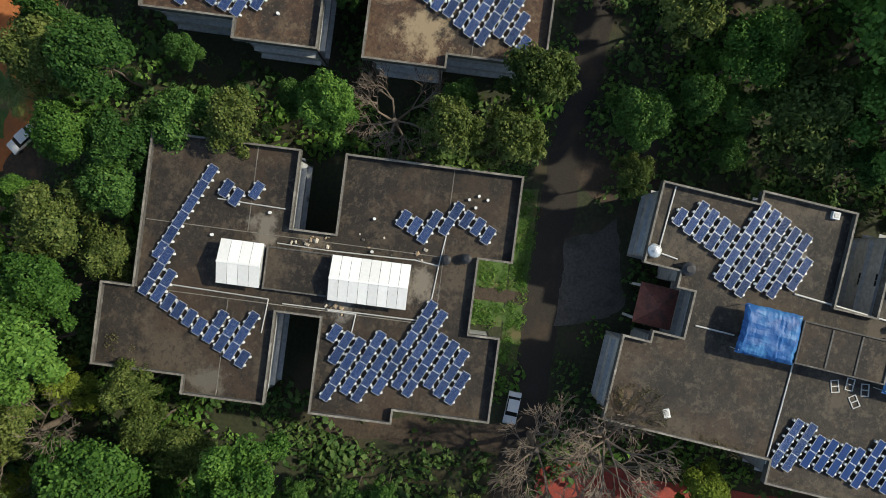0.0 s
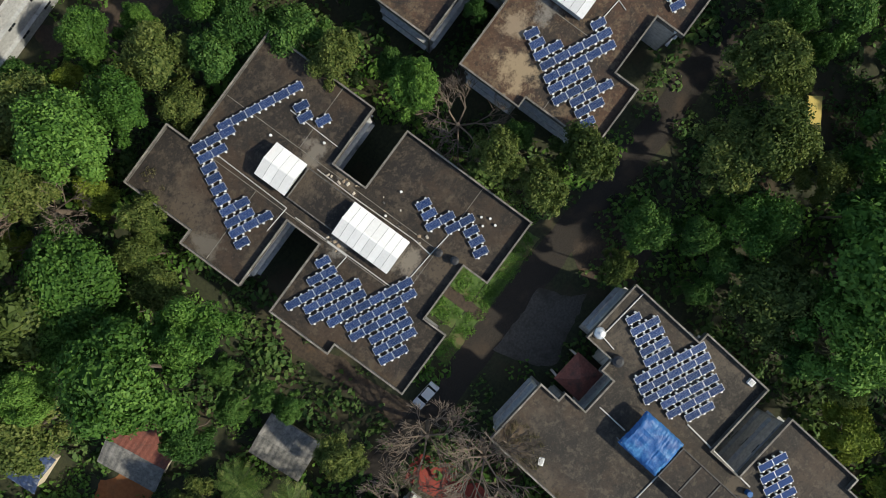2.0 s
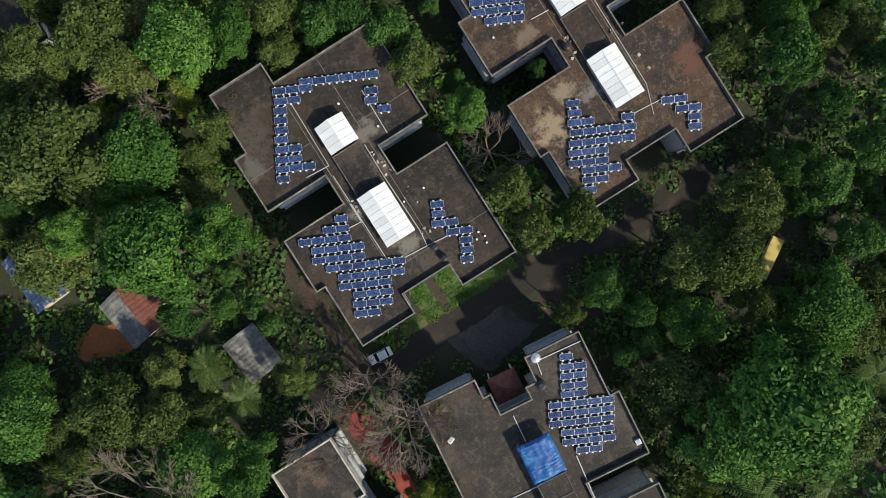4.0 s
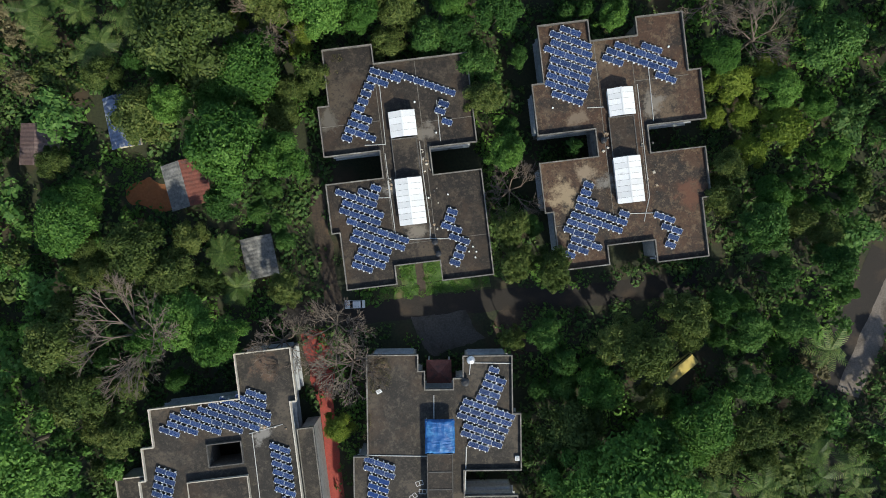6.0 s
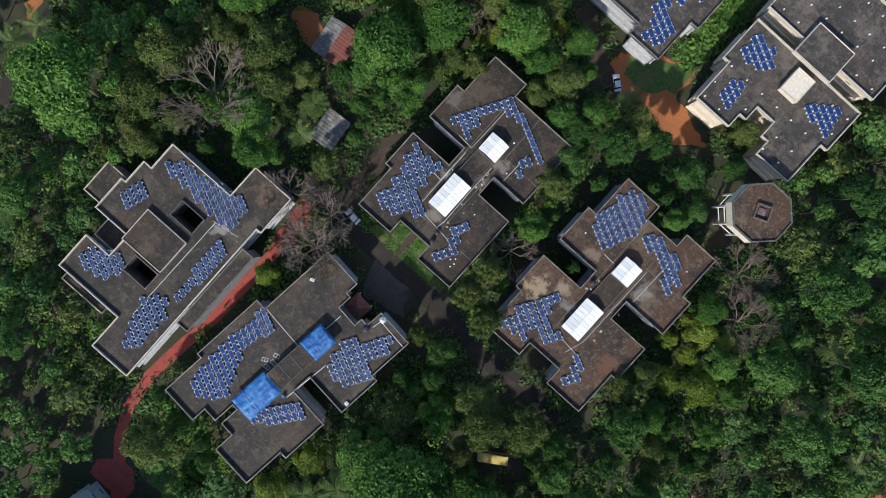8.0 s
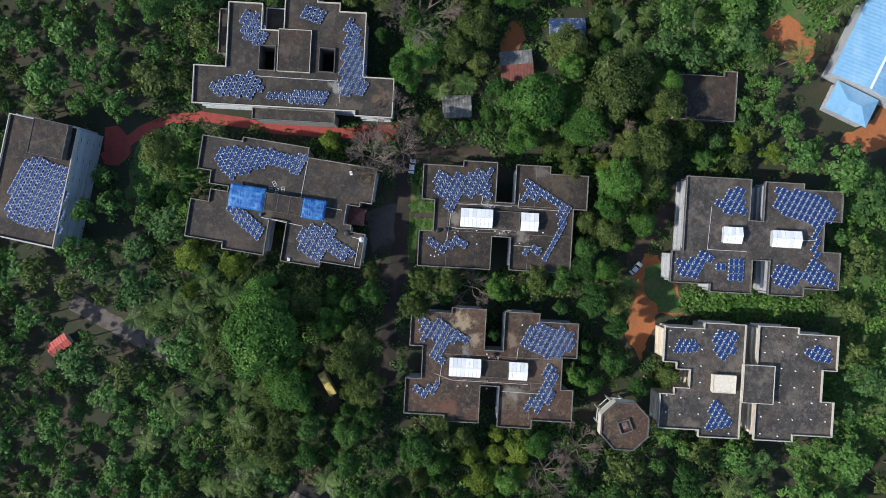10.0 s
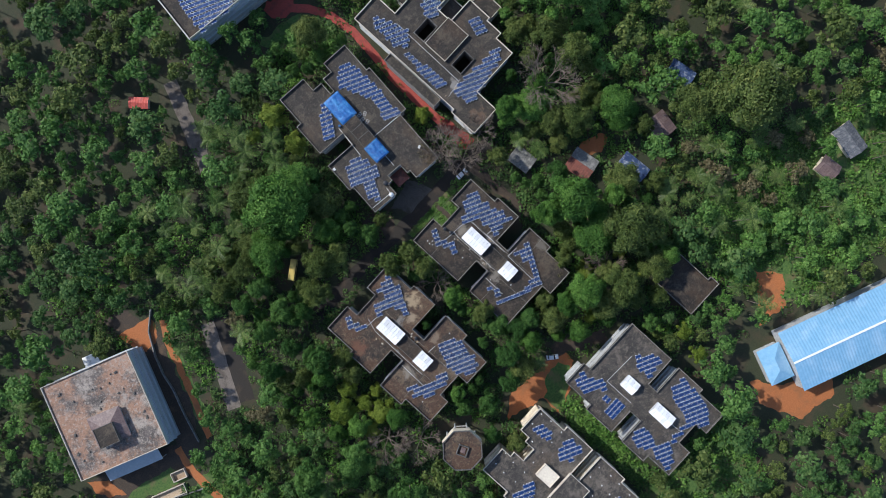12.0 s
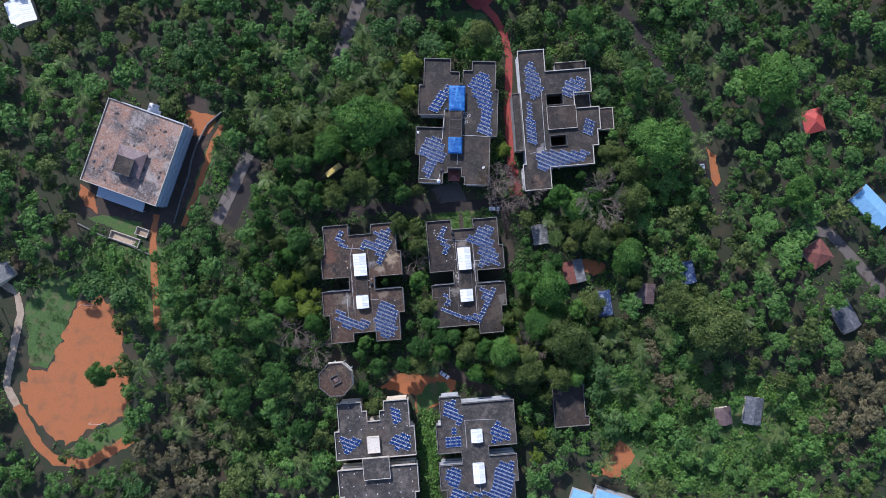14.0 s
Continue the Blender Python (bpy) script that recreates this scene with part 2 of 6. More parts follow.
M_CARGLASS = material("dark car glass", (0.015, 0.018, 0.02), (0.02, 0.022, 0.025), rough=0.05, bump=0, vary=0)
M_TYRE = material("black rubber", (0.02, 0.02, 0.02), (0.03, 0.03, 0.03), bump=0, vary=0)
M_FOIL = material("crumpled silver foil", (0.62, 0.62, 0.60), (0.82, 0.82, 0.80), fine=3, rough=0.3, metal=0.6, bump=0.6)
M_BLACK = material("black plastic tank", (0.018, 0.018, 0.02), (0.03, 0.03, 0.032), rough=0.45, bump=0)

F_DEEP = foliage("deep green leaves", (0.026, 0.072, 0.015), (0.058, 0.135, 0.028), (0.125, 0.230, 0.052))
F_BRIGHT = foliage("bright green leaves", (0.036, 0.096, 0.015), (0.078, 0.172, 0.029), (0.165, 0.300, 0.058))
F_OLIVE = foliage("olive green leaves", (0.042, 0.070, 0.016), (0.086, 0.126, 0.029), (0.185, 0.220, 0.060))
F_LIME = foliage("yellow green leaves", (0.085, 0.135, 0.014), (0.155, 0.215, 0.026), (0.25, 0.31, 0.050))
F_DRY = foliage("dry grey brown leaves", (0.070, 0.066, 0.030), (0.130, 0.118, 0.056), (0.215, 0.185, 0.098))
F_BANANA = foliage("fresh light green leaves", (0.046, 0.115, 0.020), (0.092, 0.195, 0.036), (0.175, 0.300, 0.070))
F_PALM = foliage("palm leaves", (0.042, 0.080, 0.016), (0.085, 0.140, 0.030), (0.185, 0.225, 0.065), see=0.2, rough=0.45)
# extra blue in this leaf green stands in for distant haze
F_WOODS = foliage("mixed woodland leaves with haze blue", (0.032, 0.082, 0.020), (0.068, 0.138, 0.035), (0.145, 0.220, 0.063), island=0.5)


def cells_material():
    """Blue silicon cells with pale grid lines under glass."""
    m = bpy.data.materials.new("solar cells under glass")
    m.use_nodes = True
    N, L = m.node_tree.nodes, m.node_tree.links
    p = N["Principled BSDF"]
    tc = N.new("ShaderNodeTexCoord")
    b = N.new("ShaderNodeTexBrick")
    b.offset = 0
    b.inputs["Scale"].default_value = 1.0
    b.inputs["Brick Width"].default_value = 0.163
    b.inputs["Row Height"].default_value = 0.163
    b.inputs["Mortar Size"].default_value = 0.006
    b.inputs["Color1"].default_value = (0.010, 0.024, 0.085, 1)
    b.inputs["Color2"].default_value = (0.014, 0.032, 0.105, 1)
    b.inputs["Mortar"].default_value = (0.16, 0.20, 0.28, 1)
    L.new(tc.outputs["Object"], b.inputs["Vector"])
    info = N.new("ShaderNodeObjectInfo")
    mr = N.new("ShaderNodeMapRange")
    mr.inputs["To Min"].default_value = 0.8
    mr.inputs["To Max"].default_value = 1.35
    L.new(info.outputs["Random"], mr.inputs["Value"])
    h = N.new("ShaderNodeHueSaturation")
    L.new(b.outputs["Color"], h.inputs["Color"])
    L.new(mr.outputs[0], h.inputs["Value"])
    L.new(h.outputs[0], p.inputs["Base Color"])
    p.inputs["Roughness"].default_value = 0.12
    return m


M_CELLS = cells_material()
M_CELLS_FAR = material("distant solar cells", (0.011, 0.032, 0.115), (0.016, 0.042, 0.145), fine=4, rough=0.12, bump=0)


# ---- mesh helpers ----
class Build:
    """Collects vertices and faces of one mesh."""

    def __init__(self):
        self.v, self.f = [], []

    def add(self, verts, faces):
        n = len(self.v)
        self.v += [tuple(p) for p in verts]
        self.f += [tuple(i + n for i in q) for q in faces]
        return self

    def box(self, x0, y0, z0, x1, y1, z1):
        return self.add([(x0, y0, z0), (x1, y0, z0), (x1, y1, z0), (x0, y1, z0), (x0, y0, z1), (x1, y0, z1), (x1, y1, z1), (x0, y1, z1)],
                        [(0, 3, 2, 1), (4, 5, 6, 7), (0, 1, 5, 4), (1, 2, 6, 5), (2, 3, 7, 6), (3, 0, 4, 7)])

    def prism(self, poly, z0, z1):
        n = len(poly)
        return self.add([(x, y, z0) for x, y in poly] + [(x, y, z1) for x, y in poly],
                        [tuple(range(n - 1, -1, -1)), tuple(range(n, 2 * n))] + [(i, (i + 1) % n, n + (i + 1) % n, n + i) for i in range(n)])

    def tube(self, a, b, ra, rb, n=6):
        a, b = Vector(a), Vector(b)
        d = (b - a).normalized()
        u = d.orthogonal().normalized()
        w = d.cross(u)
        ring = [(u * math.cos(2 * math.pi * i / n) + w * math.sin(2 * math.pi * i / n)) for i in range(n)]
        return self.add([a + q * ra for q in ring] + [b + q * rb for q in ring],
                        [(i, (i + 1) % n, n + (i + 1) % n, n + i) for i in range(n)] + [tuple(range(n - 1, -1, -1)), tuple(range(n, 2 * n))])

    def mesh(self, name, mat):
        me = bpy.data.meshes.new(name)
        me.from_pydata(self.v, [], self.f)
        me.materials.append(mat)
        return me


def part(name, build, mat, parent=None, label="", m=None):
    ob = new(name, build.mesh(name, mat) if isinstance(build, Build) else build)
    if parent:
        ob.parent = parent
    if m is not None:
        ob.matrix_basis = m
    if label:
        tagged(ob, label)
    return ob


def thing(name, m, label, category, group="", kind=""):
    ob = new(name)
    ob.matrix_basis = m
    return tagged(ob, label, category, group, kind)


def ccw(poly):
    s = sum(a[0] * b[1] - b[0] * a[1] for a, b in zip(poly, poly[1:] + poly[:1]))
    return poly if s > 0 else poly[::-1]


def inset(poly, d):
    out = []
    n = len(poly)
    for i in range(n):
        a, b, c = (Vector(poly[i - 1]), Vector(poly[i]), Vector(poly[(i + 1) % n]))
        e, g = (b - a).normalized(), (c - b).normalized()
        n1, n2 = Vector((-e.y, e.x)), Vector((-g.y, g.x))
        k = 1 + n1.dot(n2)
        q = b + (n1 + n2) * (d / k) if k > 0.05 else b + n1 * d
        out.append((q.x, q.y))
    return out


def inside(poly, x, y):
    hit = False
    for (ax, ay), (bx, by) in zip(poly, poly[1:] + poly[:1]):
        if (ay > y) != (by > y) and x < (bx - ax) * (y - ay) / (by - ay) + ax:
            hit = not hit
    return hit


# ---- buildings ----
WINDOW_FRAME = Build()
for q in ((-0.75, 0, -0.7, -0.68, 0.1, 0.7), (0.68, 0, -0.7, 0.75, 0.1, 0.7), (-0.68, 0, -0.7, 0.68, 0.1, -0.63), (-0.68, 0, 0.63, 0.68, 0.1, 0.7), (-0.03, 0, -0.63, 0.03, 0.1, 0.63)):
    WINDOW_FRAME.box(*q)
WINDOW_FRAME = WINDOW_FRAME.mesh("window_frame", M_FRAME)
PANE = Build().box(-0.68, 0.03, -0.63, 0.68, 0.05, 0.63).mesh("pane", M_PANE)
FOOTPRINTS = []


def loop_wall(outer, inner, z0, z1):
    """A closed wall between two loops, one piece."""
    n = len(outer)
    b = Build()
    b.add([(*p, z0) for p in outer] + [(*p, z0) for p in inner] + [(*p, z1) for p in outer] + [(*p, z1) for p in inner],
          [f for k in range(n) for j in [(k + 1) % n] for f in ((k, j, 2 * n + j, 2 * n + k), (n + j, n + k, 3 * n + k, 3 * n + j), (2 * n + k, 2 * n + j, 3 * n + j, 3 * n + k), (k, n + k, n + j, j))])
    return b


def deck_with_holes(poly, holes, z0, z1):
    """A slab on a right-angled plan with rectangular openings."""
    xs = sorted({p[0] for p in poly} | {v for h in holes for v in (h[0], h[2])})
    ys = sorted({p[1] for p in poly} | {v for h in holes for v in (h[1], h[3])})
    b = Build()
    idx = {(i, j): i * len(ys) + j for i in range(len(xs)) for j in range(len(ys))}
    b.v = [(x, y, z1) for x in xs for y in ys]
    for i in range(len(xs) - 1):
        for j in range(len(ys) - 1):
            cx, cy = (xs[i] + xs[i + 1]) / 2, (ys[j] + ys[j + 1]) / 2
            if inside(poly, cx, cy) and not any(h[0] < cx < h[2] and h[1] < cy < h[3] for h in holes):
                b.f.append((idx[i, j], idx[i + 1, j], idx[i + 1, j + 1], idx[i, j + 1]))
    return b


def building(name, label, poly, top, origin=(0, 0), turn=0.0, wall=M_WALL, roof=M_ROOF, cap=M_PARAPET, rail=0.75, storey=3.4, windows=True, category="building", holes=(), over=0.7):
    """A flat-roofed block on a plan polygon: walls with window openings and sunshades set back under the roof slab, parapet with a coping."""
    poly = ccw(poly)
    m = pose(*origin, 0, 0, 0, turn)
    root = thing(name, m, label, category)
    FOOTPRINTS.append([tuple((m @ Vector((x, y, 0)))[:2]) for x, y in poly])
    part("roof_deck", deck_with_holes(inset(poly, 0.1), holes, top - 0.3, top) if holes else Build().prism(inset(poly, 0.1), top - 0.3, top - 0.002), roof, root)
    part("parapet", loop_wall(poly, inset(poly, 0.16), top - 0.32, top + rail), cap, root, "weathered plaster parapet")
    part("coping", loop_wall(inset(poly, -0.03), inset(poly, 0.19), top + rail, top + rail + 0.07), M_COPING if cap == M_PARAPET else cap, root)
    floors = max(1, int(top / storey))
    n = len(poly)
    set_back = inset(poly, over)
    top -= 0.3
    for k in range(n):
        a, b = Vector(set_back[k]), Vector(set_back[(k + 1) % n])
        e = b - a
        ln = e.length
        yaw = math.degrees(math.atan2(e.y, e.x))
        mw = pose(a.x, a.y, 0, 0, 0, yaw)
        holes = []
        if windows and ln >= 6:
            cnt = int((ln - 1.5) // 4.5)
            xs = [ln * (i + 0.5) / cnt for i in range(cnt)]
            holes = [(x, f * storey + 1.7) for f in range(floors) for x in xs]
        w = Build()
        cols = sorted({0.0, ln, *(v for x, z in holes for v in (x - 0.75, x + 0.75))})
        rws = sorted({0.0, top, *(v for x, z in holes for v in (z - 0.7, z + 0.7))})
        if holes:
            for i in range(len(rws) - 1):
                z = (rws[i] + rws[i + 1]) / 2
                if any(abs(z - hz) < 0.7 for _, hz in holes):
                    for q in range(0, len(cols) - 1):
                        x = (cols[q] + cols[q + 1]) / 2
                        if not any(abs(x - hx) < 0.75 and abs(z - hz) < 0.7 for hx, hz in holes):
                            w.box(cols[q], 0, rws[i], cols[q + 1], 0.17, rws[i + 1])
                else:
                    w.box(0, 0, rws[i], ln, 0.17, rws[i + 1])
        else:
            w.box(0, 0, 0, ln, 0.17, top)
        part("wall", w, wall, root, m=mw)
        for hx, hz in holes:
            f = part("window", WINDOW_FRAME, None, root, m=mw @ pose(hx, 0.04, hz))
            part("pane", PANE, None, f)
        if holes:
            for f in range(floors):
                z = f * storey + 2.5
                part("sunshade", Build().box(0.4, -0.55, z, ln - 0.4, 0, z + 0.09), wall, root, m=mw)
    return root


A_POLY = [(-18.6, 36.8), (-9.5, 36.8), (-9.5, 33.3), (7.4, 33.3), (7.4, 17.0), (-1.2, 17.0), (-1.2, 12.1), (7.6, 12.1), (7.6, -7.3), (-1.9, -7.3), (-1.9, -3.6),
          (-10.1, -3.6), (-10.1, -7.0), (-19.4, -7.0), (-19.4, 3.5), (-20.9, 3.5), (-20.9, 12.6), (-10.4, 12.6), (-10.4, 17.5), (-20.6, 17.5), (-20.6, 26.7), (-18.6, 26.7)]
B_POLY = [(20.6, 36.5), (29.9, 36.5), (29.9, 32.7), (38.4, 32.7), (38.4, 36.0), (47.0, 36.0), (47.0, 25.4), (49.2, 25.4), (49.2, 16.2), (38.5, 16.2), (38.5, 11.3),
          (48.5, 11.3), (48.5, 2.0), (46.9, 2.0), (46.9, -8.7), (37.4, -8.7), (37.4, -4.6), (28.8, -4.6), (28.8, -8.1), (19.6, -8.1), (19.6, 2.6), (18.1, 2.6),
          (18.1, 11.8), (28.9, 11.8), (28.9, 16.7), (18.4, 16.7), (18.4, 26.1), (20.6, 26.1)]
C_POLY = [(13.9, -24.8), (3.8, -24.8), (3.8, -20.0), (0.4, -20.0), (0.4, -15.4), (-0.9, -15.4), (-0.9, -20.6), (-4.3, -20.6), (-4.3, -24.2), (-13.3, -24.2), (-13.3, -13.6),
          (-14.5, -13.6), (-14.5, 4.1), (-11.9, 4.1), (-11.9, 22.7), (-2.4, 22.7), (-2.4, 19.7), (-1.2, 19.7), (-1.2, 16.3), (3.9, 16.3), (3.9, 18.3), (5.7, 18.3), (5.7, 22.4),
          (14.8, 22.4), (14.8, 11.7), (16.3, 11.7), (16.3, 1.2), (5.8, 1.2), (5.8, -3.4), (15.6, -3.4), (15.6, -14.7), (13.9, -14.7)]
D_POLY = [(-32.1, -69.0), (-42.2, -69.0), (-42.2, -60.6), (-59.2, -60.6), (-59.2, -51.6), (-52.4, -51.6), (-52.4, -45.8), (-61.6, -45.8), (-61.6, -37.2), (-60.4, -37.2), (-60.4, -31.2), (-58.2, -31.2),
          (-58.2, -24.2), (-41.4, -24.2), (-41.4, -16.0), (-31.0, -16.0), (-31.0, -26.0), (-32.2, -26.0)]
E_POLY = [(-20.2, 62.8), (-20.2, 80.0), (-9.3, 80.0), (-9.3, 83.6), (-19.8, 83.6), (-19.8, 94), (-18.2, 94), (-18.2, 104.5), (-10.1, 104.5), (-10.1, 100), (-2.0, 100), (-2.0, 104.7),
          (8.0, 104.7), (8.0, 95.5), (10.2, 95.5), (10.2, 86), (1.2, 86), (1.2, 81.5), (10.2, 81.5), (10.2, 70.5), (8.2, 70.5), (8.2, 59.9), (-0.3, 59.9), (-0.3, 62.8)]
F_POLY = [(20, 59.4), (20, 69.8), (18.4, 69.8), (18.4, 81), (29, 81), (29, 84.4), (18.4, 84.4), (18.4, 95.1), (20, 95.1), (20, 105.8), (29.5, 105.8), (29.5, 102.1), (37.8, 102.1), (37.8, 105.5),
          (47.1, 105.5), (47.1, 95), (48.9, 95), (48.9, 84.6), (38.9, 84.6), (38.9, 80.8), (48.9, 80.8), (48.9, 69.8), (47.1, 69.8), (47.1, 59.1), (37.8, 59.1), (37.8, 62.7), (36, 62.7), (36, 66.7),
          (31.2, 66.7), (31.2, 63), (29.4, 63), (29.4, 59.4)]
TOP = 10.5
WELLS = [(-48.5, -36.2, -42.0, -31.9), (-48.3, -52.0, -41.6, -47.6)]
C_AT, C_TURN = (-8.0, -43.0), -6.2
building("college_block", "flat-roofed college block with dark weathered concrete roof and solar panels", A_POLY, TOP)
building("college_block", "flat-roofed college block with brown mossy concrete roof beside water tower", B_POLY, TOP, roof=M_ROOF_RED)
building("college_block", "flat-roofed college block with blue tarpaulins over its central corridor", C_POLY, TOP, C_AT, C_TURN, roof=M_ROOF_GREY)
building("college_block", "flat-roofed college block with two light wells and pale parapets", D_POLY, TOP, cap=M_PARAPET_LIGHT, roof=M_ROOF_GREY, holes=WELLS)
building("college_block", "flat-roofed college block with white sheds near the blue warehouse", E_POLY, TOP, roof=M_ROOF_PALE)
building("college_block", "cream-walled flat-roofed block with many white footings on roof", F_POLY, TOP, wall=M_WALL_CREAM, cap=M_PARAPET_LIGHT, roof=M_ROOF_PALE)
building("college_block", "square blue-grey block with stained orange-brown flat roof", [(-15.0, -16.3), (15.0, -16.3), (15.0, 16.3), (-15.0, 16.3)], 12.0, (115.6, -42.4), -24.3, wall=M_WALL_BLUE, roof=M_ROOF_G, cap=M_PARAPET_LIGHT, rail=0.5, over=0.15)
building("college_block", "white-walled flat-roofed block beside the red paved path", [(-15.9, -9.1), (15.9, -9.1), (15.9, 9.1), (-15.9, 9.1)], 14.0, (-9.0, -108.3), -9.2, wall=M_WALL_BLUE, cap=M_PARAPET_LIGHT, over=0.15)
building("store_building", "low building with plain dark flat concrete roof", [(-48.2, 60.2), (-48.2, 73.0), (-49.6, 73.0), (-49.6, 76.6), (-36.0, 76.6), (-36.0, 60.2)], 5.0, windows=False)


# ---- solar panels ----
PANEL_TURN = -25.7
AX = Vector((math.cos(radians(PANEL_TURN)), math.sin(radians(PANEL_TURN))))
AN = Vector((AX.y, -AX.x))
panel_proto = thing("solar_panel", pose(0, 0, 0), "blue silicon solar panel on white ballast blocks", "solar panel", "rooftop solar panels")
tilt = pose(0, 0, 0.42, 9, 0, 0)
part("frame", Build().box(-0.985, -0.5, -0.02, 0.985, 0.5, 0.02), M_ALU, panel_proto, m=tilt)
part("cell_glass", Build().box(-0.945, -0.46, 0.02, 0.945, 0.46, 0.024), M_CELLS, panel_proto, m=tilt)
octo = [(0.15 * math.cos(i * math.pi / 4), 0.15 * math.sin(i * math.pi / 4)) for i in range(8)]
low_block = Build().prism(octo, 0, 0.26).mesh("ballast_block", M_BLOCK)
high_block = Build().prism(octo, 0, 0.42).mesh("ballast_block", M_BLOCK)
for bx, by, bm_ in ((-0.55, -0.56, low_block), (0.55, -0.56, low_block), (-0.55, 0.56, high_block), (0.55, 0.56, high_block)):
    part("ballast_block", bm_, None, panel_proto, m=pose(bx, by, 0))
first_panel = True
PANEL_COUNT = 0
FAR_PANELS = []


def place_panel(x, y, z, turn=PANEL_TURN):
    global first_panel, PANEL_COUNT
    m = pose(x, y, z, 0, 0, turn)
    PANEL_COUNT += 1
    if PANEL_COUNT > 300:
        FAR_PANELS.append(m)
        return
    if first_panel:
        panel_proto.matrix_basis = m
        first_panel = False
    else:
        copy_thing(panel_proto, m)


def panel_rows(rows, z=TOP):
    for x, y, n in rows:
        for i in range(n):
            place_panel(x + AX.x * 2.0 * i, y + AX.y * 2.0 * i, z)


def panel_field(poly, z=TOP):
    """Staggered rows that fill a patch of roof."""
    ks = [Vector(p).dot(AN) for p in poly]
    k = min(ks) + 0.6
    while k < max(ks) - 0.3:
        ss = []
        for a, b in zip(poly, poly[1:] + poly[:1]):
            ka, kb = Vector(a).dot(AN), Vector(b).dot(AN)
            if (ka > k) != (kb > k):
                f = (k - ka) / (kb - ka)
                ss.append((Vector(a).lerp(Vector(b), f)).dot(AX))
        ss.sort()
        for s0, s1 in zip(ss[::2], ss[1::2]):
            n = int((s1 - s0 + 0.7) // 2.0)
            s = (s0 + s1) / 2 - (n - 1) * 1.0
            for i in range(n):
                p = AX * (s + 2.0 * i) + AN * k
                place_panel(p.x, p.y, z)
        k += 1.45


panel_rows([(-18.4, 10.8, 4), (-14.3, 10.4, 2), (-11.9, 10.9, 1), (-17.4, 8.7, 4), (-18.1, 7.4, 4), (-17.0, 5.3, 6), (-16.1, 3.2, 5), (-16.8, 2.0, 4), (-15.6, -0.2, 3), (-16.4, -1.4, 3), (-17.0, -2.7, 2)])
panel_rows([(-9.5, 31.9, 3), (-10.1, 30.5, 2), (-10.9, 29.3, 1), (-11.6, 28.1, 1), (-12.3, 26.8, 1), (-13.1, 25.6, 1), (-13.8, 24.3, 2), (-14.6, 23.0, 2), (-15.3, 21.8, 3), (-16.0, 20.5, 1), (-5.4, 30.9, 6), (2.2, 24.6, 1), (1.4, 23.4, 1), (2.4, 21.3, 1)])
panel_rows([(1.4, 5.0, 1), (0.8, 3.7, 1), (0.0, 2.5, 2), (1.2, 0.3, 2), (2.2, -1.8, 1), (1.6, -3.1, 1), (0.8, -4.3, 1)])
panel_rows([(41.9, 24.9, 2)])
panel_rows([(26.6, 6.8, 1), (26.0, 5.5, 1), (25.2, 4.3, 2), (24.7, 2.9, 5), (32.5, 0.8, 1), (23.7, 1.6, 5), (22.9, 0.4, 3), (22.1, -0.9, 3), (23.2, -2.8, 3), (22.5, -4.1, 2), (21.8, -5.4, 1)])
panel_rows([(38.8, -0.3, 2), (39.9, -2.5, 2), (40.9, -4.5, 1), (40.2, -5.8, 1)])
panel_rows([(5.5, -24.7, 1), (4.7, -26.0, 2), (4.0, -27.2, 2), (3.3, -28.5, 2), (2.6, -29.6, 2), (0.1, -30.0, 5), (-0.6, -31.2, 5), (-1.3, -32.4, 5), (-0.4, -34.5, 4), (-1.0, -35.8, 4), (0.1, -37.9, 2)])
